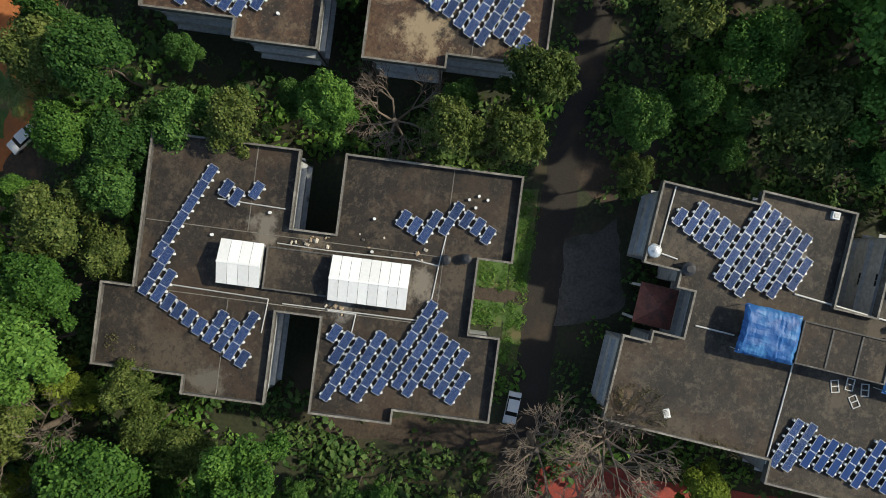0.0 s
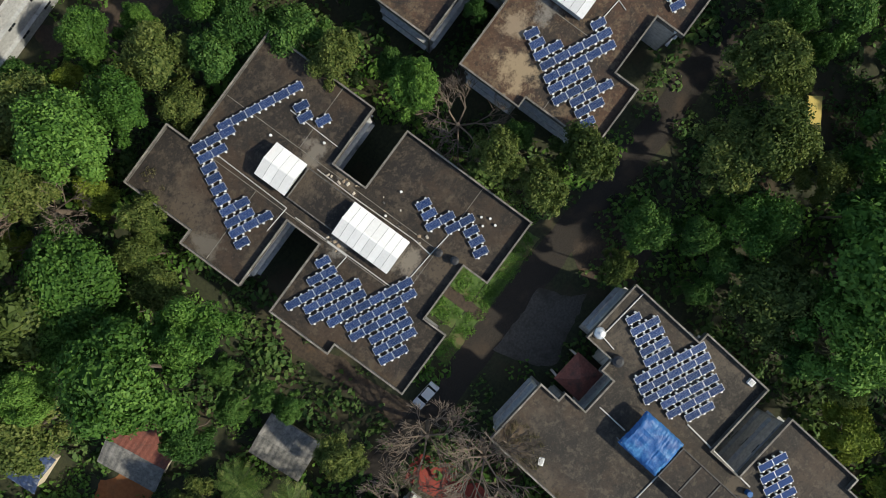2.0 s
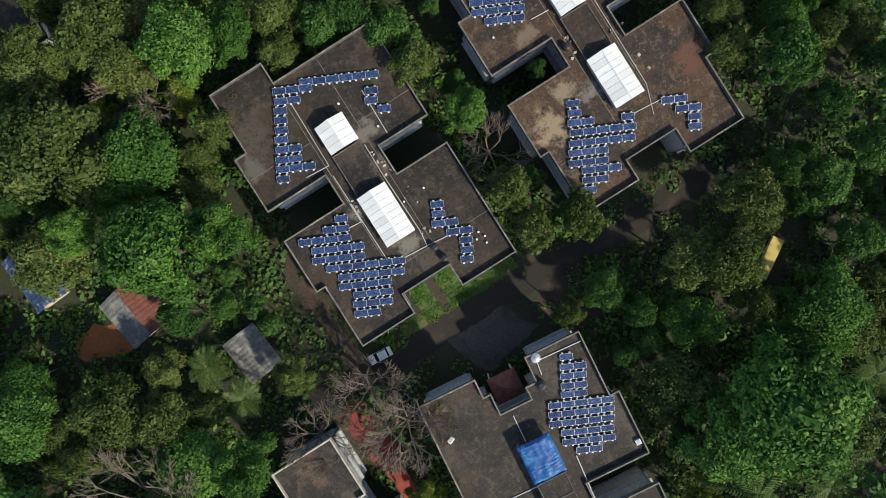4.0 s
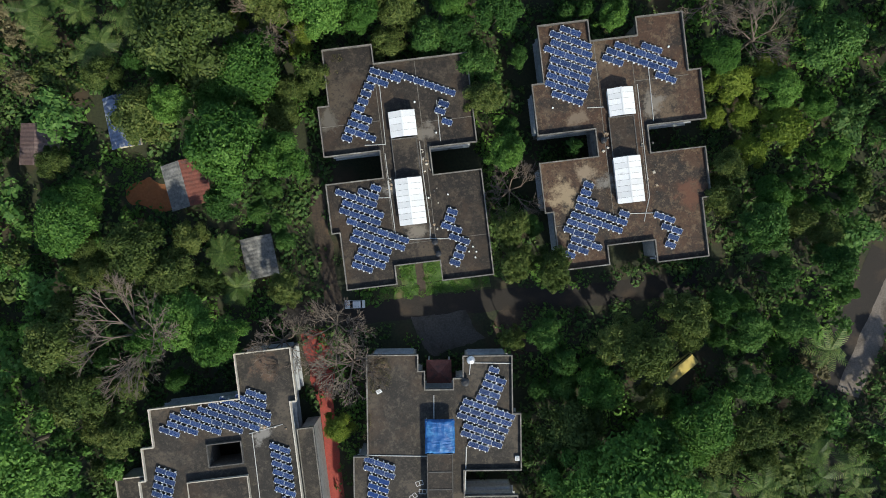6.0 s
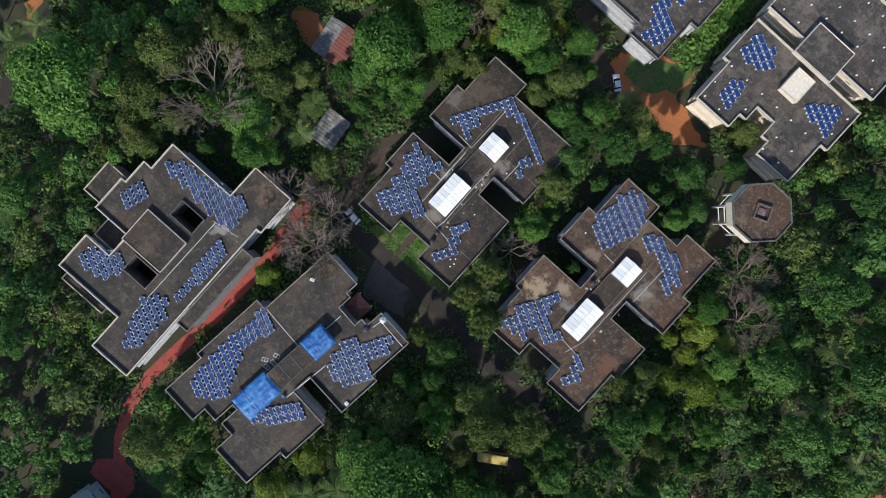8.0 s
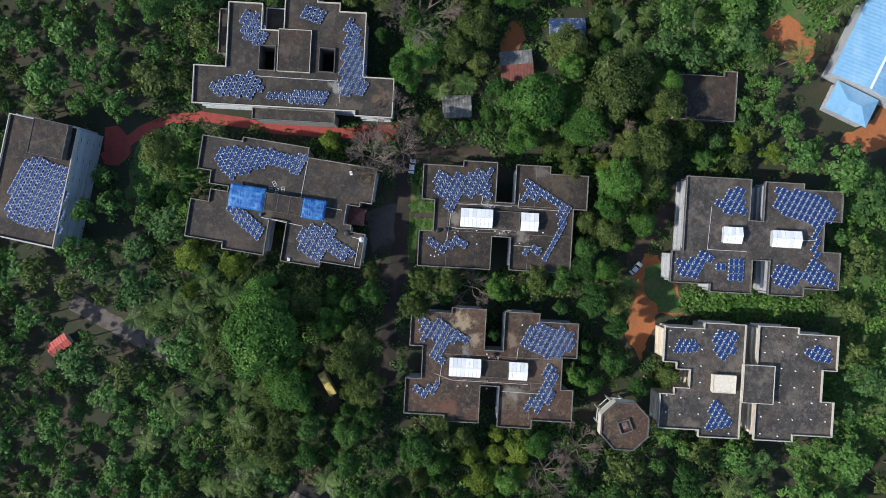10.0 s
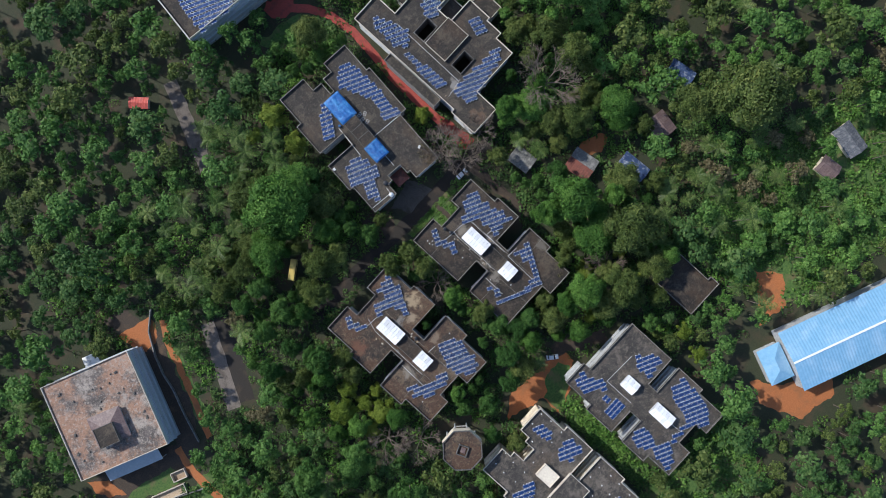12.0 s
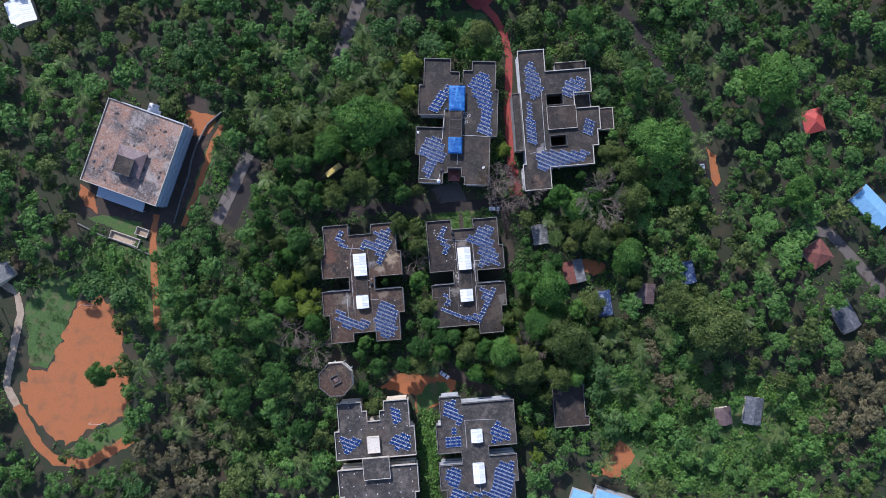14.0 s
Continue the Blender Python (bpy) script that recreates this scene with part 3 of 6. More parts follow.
for field in ([(24.9, 36.0), (28.0, 34.8), (30.6, 30.6), (30.3, 28.0), (29.8, 28.2), (27.3, 20.9), (21.8, 24.1), (21.1, 26.1), (22.6, 30.8), (21.5, 32.0), (22.9, 35.0)],
              [(30.9, 30.8), (35.2, 31.6), (41.5, 30.4), (44.0, 27.6), (45.8, 25.2), (42.4, 25.4), (38.7, 27.2), (32.1, 28.2)], [(-57.6, -28.6), (-54.4, -25.7), (-36.8, -22.4), (-36.2, -25.9), (-36.0, -30.7), (-41.2, -30.4), (-54.2, -29.7)],
              [(-60.2, -40.9), (-57.8, -34.9), (-54.9, -36.6), (-56.2, -43.1)], [(-57.5, -57.5), (-56.4, -52.3), (-49.2, -49.2), (-47.7, -52.8), (-49.9, -56.9)],
              [(-36.2, -50.5), (-37.2, -33.3), (-33.2, -34.6), (-34.0, -49.4)], [(-37.2, -66.6), (-41.2, -53.6), (-37.4, -50.2), (-34.1, -53.0), (-34.5, -63.1)],
              [(-18.0, -63.2), (-21.3, -59.9), (-21.3, -48.3), (-19.8, -37.9), (-14.8, -39.9), (-16.5, -48.1), (-12.3, -58.5)], [(-4.2, -58.8), (-6.7, -57.7), (-0.9, -48.5), (3.7, -50.0)],
              [(-13.2, 70.7), (-18.5, 75.9), (-17.2, 78.4), (-10.9, 78.9), (-10.7, 73.5)], [(6.4, 61.1), (1.6, 61.6), (1.8, 65.1), (-0.7, 68.2), (0.8, 71.5), (6.9, 66.3)],
              [(-12.4, 86.5), (-18.3, 87.0), (-18.3, 92.2), (-16.8, 98.3), (-13.9, 103.0), (-10.9, 102.8), (-8.3, 99.4), (-0.3, 98.8), (-0.9, 97.0), (-8.9, 97.3), (-9.9, 95.1), (-10.8, 89.9)],
              [(7.6, 87.0), (1.6, 87.2), (1.6, 91.6), (3.9, 94.9), (-0.2, 97.2), (3.2, 103.0), (7.2, 103.3), (7.2, 99.1), (5.0, 94.7), (8.4, 92.0)],
              [(27.5, 61.0), (22.8, 64.4), (22.9, 68.7), (26.3, 68.2), (27.1, 65.0)], [(26.2, 72.4), (20.4, 73.1), (20.3, 78.6), (25.8, 78.7), (28.3, 75.8)],
              [(46.8, 71.8), (37.7, 73.4), (45.7, 79.8)], [(25.5, 97.0), (22.0, 99.7), (23.7, 104.3), (27.5, 103.7), (27.6, 98.9)]):
    panel_field(field)
panel_field([(-15.7, -108.8), (-12.9, -98.8), (-4.8, -99.0), (4.4, -100.4), (2.5, -111.7), (-0.5, -115.0), (-9.6, -113.5)], 14.0)
for i in range(3):
    for j in range(3):
        place_panel(1.9 + 2.05 * i, 76.0 + 1.35 * j, TOP, -2)
for i in range(2):
    place_panel(3.4, 72.6 + 1.35 * i, TOP, -2)


# the arrays past the nearest three hundred panels, joined
far = bpy.data.meshes.new("solar_panel_array")
fv, ff, fm = [], [], []
mats = [M_ALU, M_CELLS_FAR, M_BLOCK]
for m in FAR_PANELS:
    for o in panel_proto.children:
        n = len(fv)
        fv += [tuple(m @ o.matrix_basis @ v.co) for v in o.data.vertices]
        for q in o.data.polygons:
            ff.append(tuple(n + i for i in q.vertices))
            fm.append(0 if o.name.startswith("frame") else 1 if o.name.startswith("cell") else 2)
far.from_pydata(fv, [], ff)
for q in mats:
    far.materials.append(q)
far.polygons.foreach_set("material_index", fm)
tagged(new("solar_panel_array", far), "rows of blue solar panels on white ballast blocks", "solar panels", kind="stuff")

def roof_seams(lines, z=TOP):
    root = thing("roof_seam", pose(0, 0, 0), "thin raised mortar seam across the roof deck", "seam", "roof seams")
    for (ax, ay), (bx, by) in lines:
        part("seam_length", Build().box(min(ax, bx) - 0.05, min(ay, by) - 0.05, z - 0.01, max(ax, bx) + 0.05, max(ay, by) + 0.05, z + 0.03), M_COPING, root)


roof_seams([((-9.7, 0.2), (-9.7, 33.0)), ((-2.2, 0.2), (-2.2, 33.0)), ((-9.7, 0.2), (7.4, 0.2)), ((-2.2, 21.8), (7.2, 21.8)), ((-20.5, 23.0), (-9.7, 23.0))])
roof_seams([((30.6, 1.0), (30.6, 32.5)), ((37.2, 1.0), (37.2, 32.5)), ((18.4, 5.0), (18.6, 5.0)), ((37.2, 24.6), (47.0, 24.6)), ((20.0, 0.0), (30.6, 0.0))])

# ---- things on the roofs ----
def gable_shed(x0, y0, x1, y1, base=TOP, eave=1.7, ridge=2.5):
    """A low shed with a white corrugated gable roof, its ridge along y."""
    root = thing("roof_shed", pose((x0 + x1) / 2, (y0 + y1) / 2, base), "white corrugated gable roof shed over a stairwell", "shed", "white roof sheds")
    hx, hy = (x1 - x0) / 2, (y1 - y0) / 2
    for sx in (-1, 1):
        n = max(3, round(hy * 2 / 1.05))
        for i in range(n):
            b = Build()
            ya, yb = -hy + 2 * hy * i / n, -hy + 2 * hy * (i + 1) / n
            lift = 0.03 if i % 2 else 0.0
            yb -= 0.04
            pts = [(0, ya, ridge + lift), (0, yb, ridge + lift), (sx * hx, yb, eave + lift), (sx * hx, ya, eave + lift)]
            b.add(pts + [(p[0], p[1], p[2] - 0.05) for p in pts], [(0, 1, 2, 3), (7, 6, 5, 4), (0, 4, 5, 1), (1, 5, 6, 2), (2, 6, 7, 3), (3, 7, 4, 0)])
            part("roof_sheet", b, M_WHITE, root)
    w = Build()
    wx, wy = hx - 0.2, hy - 0.25
    er = eave - 0.08
    for sy in (-1, 1):
        w.add([(-wx, sy * wy, 0), (wx, sy * wy, 0), (wx, sy * wy, er), (0, sy * wy, ridge - 0.1), (-wx, sy * wy, er),
               (-wx, sy * (wy - 0.12), 0), (wx, sy * (wy - 0.12), 0), (wx, sy * (wy - 0.12), er), (0, sy * (wy - 0.12), ridge - 0.1), (-wx, sy * (wy - 0.12), er)],
              [(0, 1, 2, 3, 4), (9, 8, 7, 6, 5), (0, 5, 6, 1), (1, 6, 7, 2), (4, 9, 5, 0)])
    for sx in (-1, 1):
        w.box(min(sx * wx, sx * (wx - 0.12)), -wy + 0.12, 0, max(sx * wx, sx * (wx - 0.12)), wy - 0.12, er)
    part("wall", w, M_WALL, root)
    part("ridge_cap", Build().box(-0.12, -hy, ridge + 0.0, 0.12, hy, ridge + 0.06), M_WHITE, root)
    return root


gable_shed(-8.3, 3.5, -3.4, 12.0)
gable_shed(-8.0, 19.4, -3.2, 24.1)
gable_shed(31.3, 2.7, 36.2, 11.1)
gable_shed(31.6, 18.5, 36.3, 23.5)
gable_shed(-7.3, 72.9, -2.9, 78.0)
gable_shed(-7.1, 85.8, -2.6, 93.6)


def roof_block(x0, y0, x1, y1, h, label, mat=M_ROOF, cap=M_PARAPET, base=TOP, m=None):
    """A raised slab over a corridor or stair, with a low kerb."""
    root = thing("roof_block", m or pose(0, 0, 0), label, "roof structure")
    part("wall", Build().box(x0, y0, base + 0.004, x1, y1, base + h), cap, root)
    part("slab", Build().box(x0 - 0.1, y0 - 0.1, base + h, x1 + 0.1, y1 + 0.1, base + h + 0.12), mat, root)
    k = Build()
    for q in ((x0 - 0.1, y0 - 0.1, x1 + 0.1, y0 + 0.06), (x0 - 0.1, y1 - 0.06, x1 + 0.1, y1 + 0.1), (x0 - 0.1, y0 + 0.06, x0 + 0.06, y1 - 0.06), (x1 - 0.06, y0 + 0.06, x1 + 0.1, y1 - 0.06)):
        k.box(q[0], q[1], base + h + 0.12, q[2], q[3], base + h + 0.3)
    part("kerb", k, cap, root)
    return root


M_C = pose(*C_AT, 0, 0, 0, C_TURN)
roof_block(-8.0, 12.2, -3.5, 19.2, 0.5, "low raised corridor slab between two white sheds")
roof_block(31.6, 11.3, 36.1, 18.4, 0.5, "low raised corridor slab between two white sheds")
roof_block(-0.9, -4.8, 3.6, 4.8, 2.2, "raised dark corridor roof slab between blue tarpaulins", m=M_C)
roof_block(-52.6, -46.9, -41.6, -38.4, 0.9, "raised concrete slab between the two light wells", cap=M_PARAPET_LIGHT)
roof_block(28.9, 80.6, 38.9, 88.7, 1.6, "raised concrete slab over the link corridor", mat=M_ROOF_PALE, cap=M_PARAPET_LIGHT)
roof_block(32.0, 72.6, 36.6, 78.6, 1.5, "cream stairhead block with pale roof", mat=M_WALL_CREAM, cap=M_WALL_CREAM)
roof_block(-16.0, -4.0, -7.0, 5.0, 2.4, "grey stairhead block on white building", base=14.0, m=pose(-9, -108.3, 0, 0, 0, -9.2) @ pose(0, 2.5, 0))


def tarp(x0, y0, x1, y1, z, m):
    """A sagging blue sheet on a pole frame."""
    root = thing("tarpaulin_shelter", m, "creased blue tarpaulin sheet stretched over a pole frame", "tarpaulin", "roof tarpaulins")
    b = Build()
    nx, ny = 22, 26
    def hgt(u, v, d=0.0):
        edge = min(u, 1 - u, v, 1 - v)
        return z + 0.35 * math.sin(math.pi * u) - 0.6 * max(0, 0.06 - edge) / 0.06 * 0.6 + 0.16 * noise.noise((u * 7, v * 4, z)) + 0.07 * noise.noise((u * 3 + v * 21, v * 9, 3.1)) - d
    vs = [(x0 + (x1 - x0) * i / nx + 0.12 * noise.noise((i * 0.7, j * 0.7, 5)), y0 + (y1 - y0) * j / ny + 0.12 * noise.noise((i * 0.7, j * 0.7, 9)), hgt(i / nx, j / ny)) for j in range(ny + 1) for i in range(nx + 1)]
    b.add(vs, [(j * (nx + 1) + i, j * (nx + 1) + i + 1, (j + 1) * (nx + 1) + i + 1, (j + 1) * (nx + 1) + i) for j in range(ny) for i in range(nx)])
    part("sheet", b, M_TARP, root)
    for px in (x0 + 0.3, x1 - 0.3):
        for py in (y0 + 0.3, y1 - 0.3):
            part("pole", Build().tube((px, py, TOP), (px, py, z - 0.05), 0.05, 0.05), M_PIPE, root)


tarp(-1.9, -14.4, 4.2, -5.0, TOP + 2.4, M_C)
tarp(-1.3, 4.95, 4.1, 11.2, TOP + 2.4, M_C)


def light_well(x0, y0, x1, y1):
    """An opening in the roof with a parapet round it and dark inner walls."""
    root = thing("light_well", pose(0, 0, 0), "dark light well with pale parapet in the roof", "light well", "light wells")
    rim = Build()
    for q in ((x0, y0, x1, y0 + 0.2), (x0, y1 - 0.2, x1, y1), (x0, y0 + 0.2, x0 + 0.2, y1 - 0.2), (x1 - 0.2, y0 + 0.2, x1, y1 - 0.2)):
        rim.box(q[0], q[1], TOP - 6, q[2], q[3], TOP + 0.8)
    part("rim", rim, M_PARAPET, root)
    return root


for well in WELLS:
    light_well(*well)


def low_wing(x0, y0, x1, y1, z, label, cap=M_PARAPET_LIGHT):
    building("low_wing", label, [(x0, y0), (x1, y0), (x1, y1), (x0, y1)], z, cap=cap, roof=M_ROOF_GREY, rail=0.4, windows=False, category="building wing", over=0.3)


low_wing(-67.6, -45.6, -61.7, -37.3, 7.0, "lower flat-roofed wing with white parapet")
low_wing(-59.2, -51.5, -52.5, -45.9, 7.0, "lower shaded flat-roofed wing between two wings")
low_wing(-32.0, -53.4, -28.9, -31.4, 9.2, "narrow lower corridor roof along the block", M_PARAPET)
low_wing(-59.2, -65.0, -47.0, -60.7, 4.0, "low flat-roofed annex in the shade")


def pipe_run(pts, r=0.07, z=TOP):
    root = thing("roof_pipe", pose(0, 0, 0), "pale plastic conduit pipe lying along the roof", "pipe", "roof pipes")
    for a, b in zip(pts, pts[1:]):
        part("pipe_length", Build().tube((*a, z + r + 0.01), (*b, z + r + 0.01), r, r), M_PIPE, root)


pipe_run([(-9.0, 29.5), (-9.2, 18.6), (-13.0, 18.9)])
pipe_run([(-3.0, 18.4), (-3.1, 13.0), (-2.9, 3.2), (-3.2, 0.6), (-6.9, 0.9)])
pipe_run([(-3.2, 0.6), (0.2, 0.2)])
pipe_run([(-9.6, 12.0), (-9.6, 8.9), (-12.5, 9.2)])
pipe_run([(1.0, 25.5), (0.8, 18.0)])
pipe_run([(-9.5, 17.0), (-9.4, 2.0)])
pipe_run([(37.6, 24.0), (37.5, 3.5), (36.0, -1.0)])
pipe_run([(33.0, 0.8), (38.5, 0.3)])
pipe_run([(28.0, 20.8), (31.0, 20.6)])
pipe_run([(40.0, 29.0), (39.8, 17.0)])
pipe_run([(-34.2, -30.0), (-40.6, -31.0)])
pipe_run([(-40.0, -31.0), (-40.2, -58.0)])
pipe_run([(-12.5, 70.0), (-1.0, 69.5), (-1.0, 80.0)])
pipe_run([(-4.8, 94.0), (-5.0, 99.0)])


def water_tank(x, y, z=TOP, r=0.55, h=1.15):
    root = thing("water_tank", pose(x, y, z), "black ribbed plastic water tank on the roof", "water tank", "black water tanks")
    prof = [(r, 0), (r, 0.25 * h), (r * 0.95, 0.28 * h), (r, 0.31 * h), (r, 0.55 * h), (r * 0.95, 0.58 * h), (r, 0.61 * h), (r, 0.8 * h), (r * 0.5, 0.97 * h)]
    b = Build()
    n = 18
    b.add([(p * math.cos(2 * math.pi * i / n), p * math.sin(2 * math.pi * i / n), q) for p, q in prof for i in range(n)],
          [(k * n + i, k * n + (i + 1) % n, (k + 1) * n + (i + 1) % n, (k + 1) * n + i) for k in range(len(prof) - 1) for i in range(n)] + [tuple(range(n - 1, -1, -1))])
    part("body", b, M_BLACK, root)
    part("lid", Build().prism([(0.5 * r * math.cos(i * math.pi / 6), 0.5 * r * math.sin(i * math.pi / 6)) for i in range(12)], 0.96 * h, 1.04 * h), M_BLACK, root)


water_tank(-2.4, -0.1)
water_tank(-2.0, -2.3)
water_tank(30.2, 14.5)

pipe_run([(8.7, -23.9), (1.4, -22.9), (0.9, -25.1)], 0.09)
pipe_run([(-6.0, -28.0), (-6.5, -32.3)], 0.09)
pipe_run([(-8.3, -39.1), (-13.6, -38.4), (-20.0, -37.5)], 0.09)
pipe_run([(-1.2, -38.2), (-2.9, -49.2)], 0.11)
water_tank(0.0, -26.2, r=0.75, h=1.3)


def foil_tank(x, y, r=0.75, h=1.1):
    """A tank wrapped in crumpled foil, tied at the top."""
    root = thing("wrapped_tank", pose(x, y, TOP), "small tank wrapped in crumpled silver foil", "tank")
    n, b = 16, Build()
    prof = [(1.0, 0.0), (1.06, 0.3), (0.98, 0.6), (1.0, 0.85), (0.7, 1.0), (0.2, 1.1)]
    b.add([(r * (p + 0.12 * noise.noise((i * 0.9, q * 5, 2.0))) * math.cos(2 * math.pi * i / n), r * (p + 0.12 * noise.noise((i * 0.9, q * 5, 6.0))) * math.sin(2 * math.pi * i / n), q * h) for p, q in prof for i in range(n)],
          [(k * n + i, k * n + (i + 1) % n, (k + 1) * n + (i + 1) % n, (k + 1) * n + i) for k in range(len(prof) - 1) for i in range(n)] + [tuple(range(n - 1, -1, -1)), tuple(range(5 * n, 6 * n))])
    part("foil", b, M_FOIL, root)
    part("tie", Build().tube((0, 0, h * 1.08), (0, 0, h * 1.25), 0.1, 0.16), M_FOIL, root)


foil_tank(1.5, -22.3)


def roof_box(x, y, turn, w, l, h):
    root = thing("roof_box", pose(x, y, TOP, 0, 0, turn), "small white painted box with a dark lid on the roof", "box", "white roof boxes")
    part("body", Build().box(-w, -l, 0, w, l, h), M_BLOCK, root)
    part("lid", Build().box(-w * 0.6, -l * 0.6, h, w * 0.6, l * 0.6, h + 0.05), M_PIPE, root)


roof_box(7.8, -41.4, -6, 0.4, 0.4, 0.5)
roof_box(-15.9, -26.1, 20, 0.5, 0.35, 0.3)
drum = thing("drum", pose(-3.6, -49.4, TOP), "blue plastic drum standing on the roof", "drum")
part("body", Build().tube((0, 0, 0), (0, 0, 0.85), 0.38, 0.38, 16), M_TARP, drum)
part("rim", Build().tube((0, 0, 0.85), (0, 0, 0.93), 0.40, 0.36, 16), M_TARP, drum)
for sx, sy, st in ((-10.6, -43.9, 12), (-10.2, -45.5, -8), (-10.6, -47.2, 3), (-12.0, -46.2, 30)):
    scrap = thing("scrap_frame", pose(sx, sy, TOP, 0, 0, st), "discarded metal frame lying on the roof", "scrap", "scrap frames")
    for q in ((-0.7, -0.45, 0.7, -0.35), (-0.7, 0.35, 0.7, 0.45), (-0.7, -0.35, -0.6, 0.35), (0.6, -0.35, 0.7, 0.35), (-0.05, -0.35, 0.05, 0.35)):
        part("bar", Build().box(q[0], q[1], 0.0, q[2], q[3], 0.1), M_PIPE, scrap)
ribs = thing("slab_rib", M_C, "raised concrete ribs across the corridor slab", "roof rib")
for ry in (-1.6, 1.6):
    part("rib", Build().box(-0.75, ry - 0.09, TOP + 2.32, 3.45, ry + 0.09, TOP + 2.42), M_PARAPET, ribs)

crng = random.Random(8)
for x0, y0, x1, y1, n in ((-2.9, 12.6, -1.6, 17.2, 16), (-3.0, 2.0, -0.8, 12.0, 10), (-10.0, 9.5, -8.6, 12.4, 9), (30.0, 12.0, 31.3, 16.6, 9), (37.0, 2.0, 39.5, 14.0, 10), (-40.8, -31.0, -33.5, -30.0, 8), (-3.2, -34.0, 2.0, -31.0, 0)):
    for _ in range(n):
        s = crng.uniform(0.1, 0.32)
        r = thing("rubble_piece", pose(crng.uniform(x0, x1), crng.uniform(y0, y1), TOP, 0, 0, crng.uniform(0, 180)), "loose broken masonry piece on the roof", "rubble", "roof rubble")
        w = s * crng.uniform(0.5, 0.9)
        part("piece", Build().add([(-s, -w, 0), (s, -w * 0.8, 0), (s * 0.9, w, 0), (-s * 0.8, w, 0), (-s * 0.7, -w * 0.7, s), (s * 0.8, -w * 0.6, s * 0.8), (s * 0.6, w * 0.7, s), (-s * 0.6, w * 0.8, s * 0.7)],
                                  [(0, 3, 2, 1), (4, 5, 6, 7), (0, 1, 5, 4), (1, 2, 6, 5), (2, 3, 7, 6), (3, 0, 4, 7)]), crng.choice((M_PARAPET_LIGHT, M_PARAPET, M_SOIL)), r)
footing = thing("roof_footing", pose(0, 0, TOP), "small white concrete footing on the roof", "footing", "white roof footings")
part("block", Build().prism([(0.17 * math.cos(i * math.pi / 4), 0.17 * math.sin(i * math.pi / 4)) for i in range(8)], 0, 0.4), M_BLOCK, footing)
spots = []
for gx in range(7):
    for gy in range(11):
        x, y = 21.0 + gx * 4.4, 60.8 + gy * 4.3
        if inside(inset(ccw(F_POLY), 0.7), x, y) and not (28 < x < 40 and 71 < y < 89.5):
            spots.append((x + 0.3 * math.sin(7 * x + y), y + 0.3 * math.sin(5 * y)))
spots += [(4.4, -1.8), (4.9, -2.8), (3.6, -2.6), (4.6, -3.8), (-2.6, 8.0), (1.0, 8.2), (-3.0, 25.6), (0.2, 19.6), (44.0, 30.0), (21.8, 21.5), (37.4, -7.6), (-37.2, -61.0), (-57.0, -53.5), (10.0, -19.0)]
for i, (x, y) in enumerate(spots):
    if i == 0:
        footing.matrix_basis = pose(x, y, TOP)
    else:
        copy_thing(footing, pose(x, y, TOP))


# ---- red porch roof of the tarpaulin block ----
def hip_roof(b, x0, y0, x1, y1, z, h, over=0.4):
    x0, y0, x1, y1 = x0 - over, y0 - over, x1 + over, y1 + over
    w, l = x1 - x0, y1 - y0
    if w < l:
        r0, r1 = ((x0 + x1) / 2, y0 + w / 2, z + h), ((x0 + x1) / 2, y1 - w / 2, z + h)
    else:
        r0, r1 = (x0 + l / 2, (y0 + y1) / 2, z + h), (x1 - l / 2, (y0 + y1) / 2, z + h)
    c = [(x0, y0, z), (x1, y0, z), (x1, y1, z), (x0, y1, z)]
    f = [(0, 1, 4), (1, 2, 5, 4), (2, 3, 5), (3, 0, 4, 5)] if w < l else [(0, 1, 5, 4), (1, 2, 5), (2, 3, 4, 5), (3, 0, 4)]
    b.add(c + [r0, r1], f)
    b.add([(x, y, z - 0.12) for x, y, _ in c], [(3, 2, 1, 0)])
    b.add(c + [(x, y, z - 0.12) for x, y, _ in c], [(0, 4, 5, 1), (1, 5, 6, 2), (2, 6, 7, 3), (3, 7, 4, 0)])
    return b


porch = thing("entrance_porch", M_C, "red tiled hip roof entrance porch in a wall recess", "porch")
part("roof", hip_roof(Build(), -0.6, 17.0, 3.3, 20.6, 7.0, 1.3), M_RED_TILE, porch)
for px, py in ((-0.6, 20.4), (3.3, 20.4)):
    part("column", Build().box(px - 0.15, py - 0.15, 0, px + 0.15, py + 0.15, 6.9), M_WALL, porch)


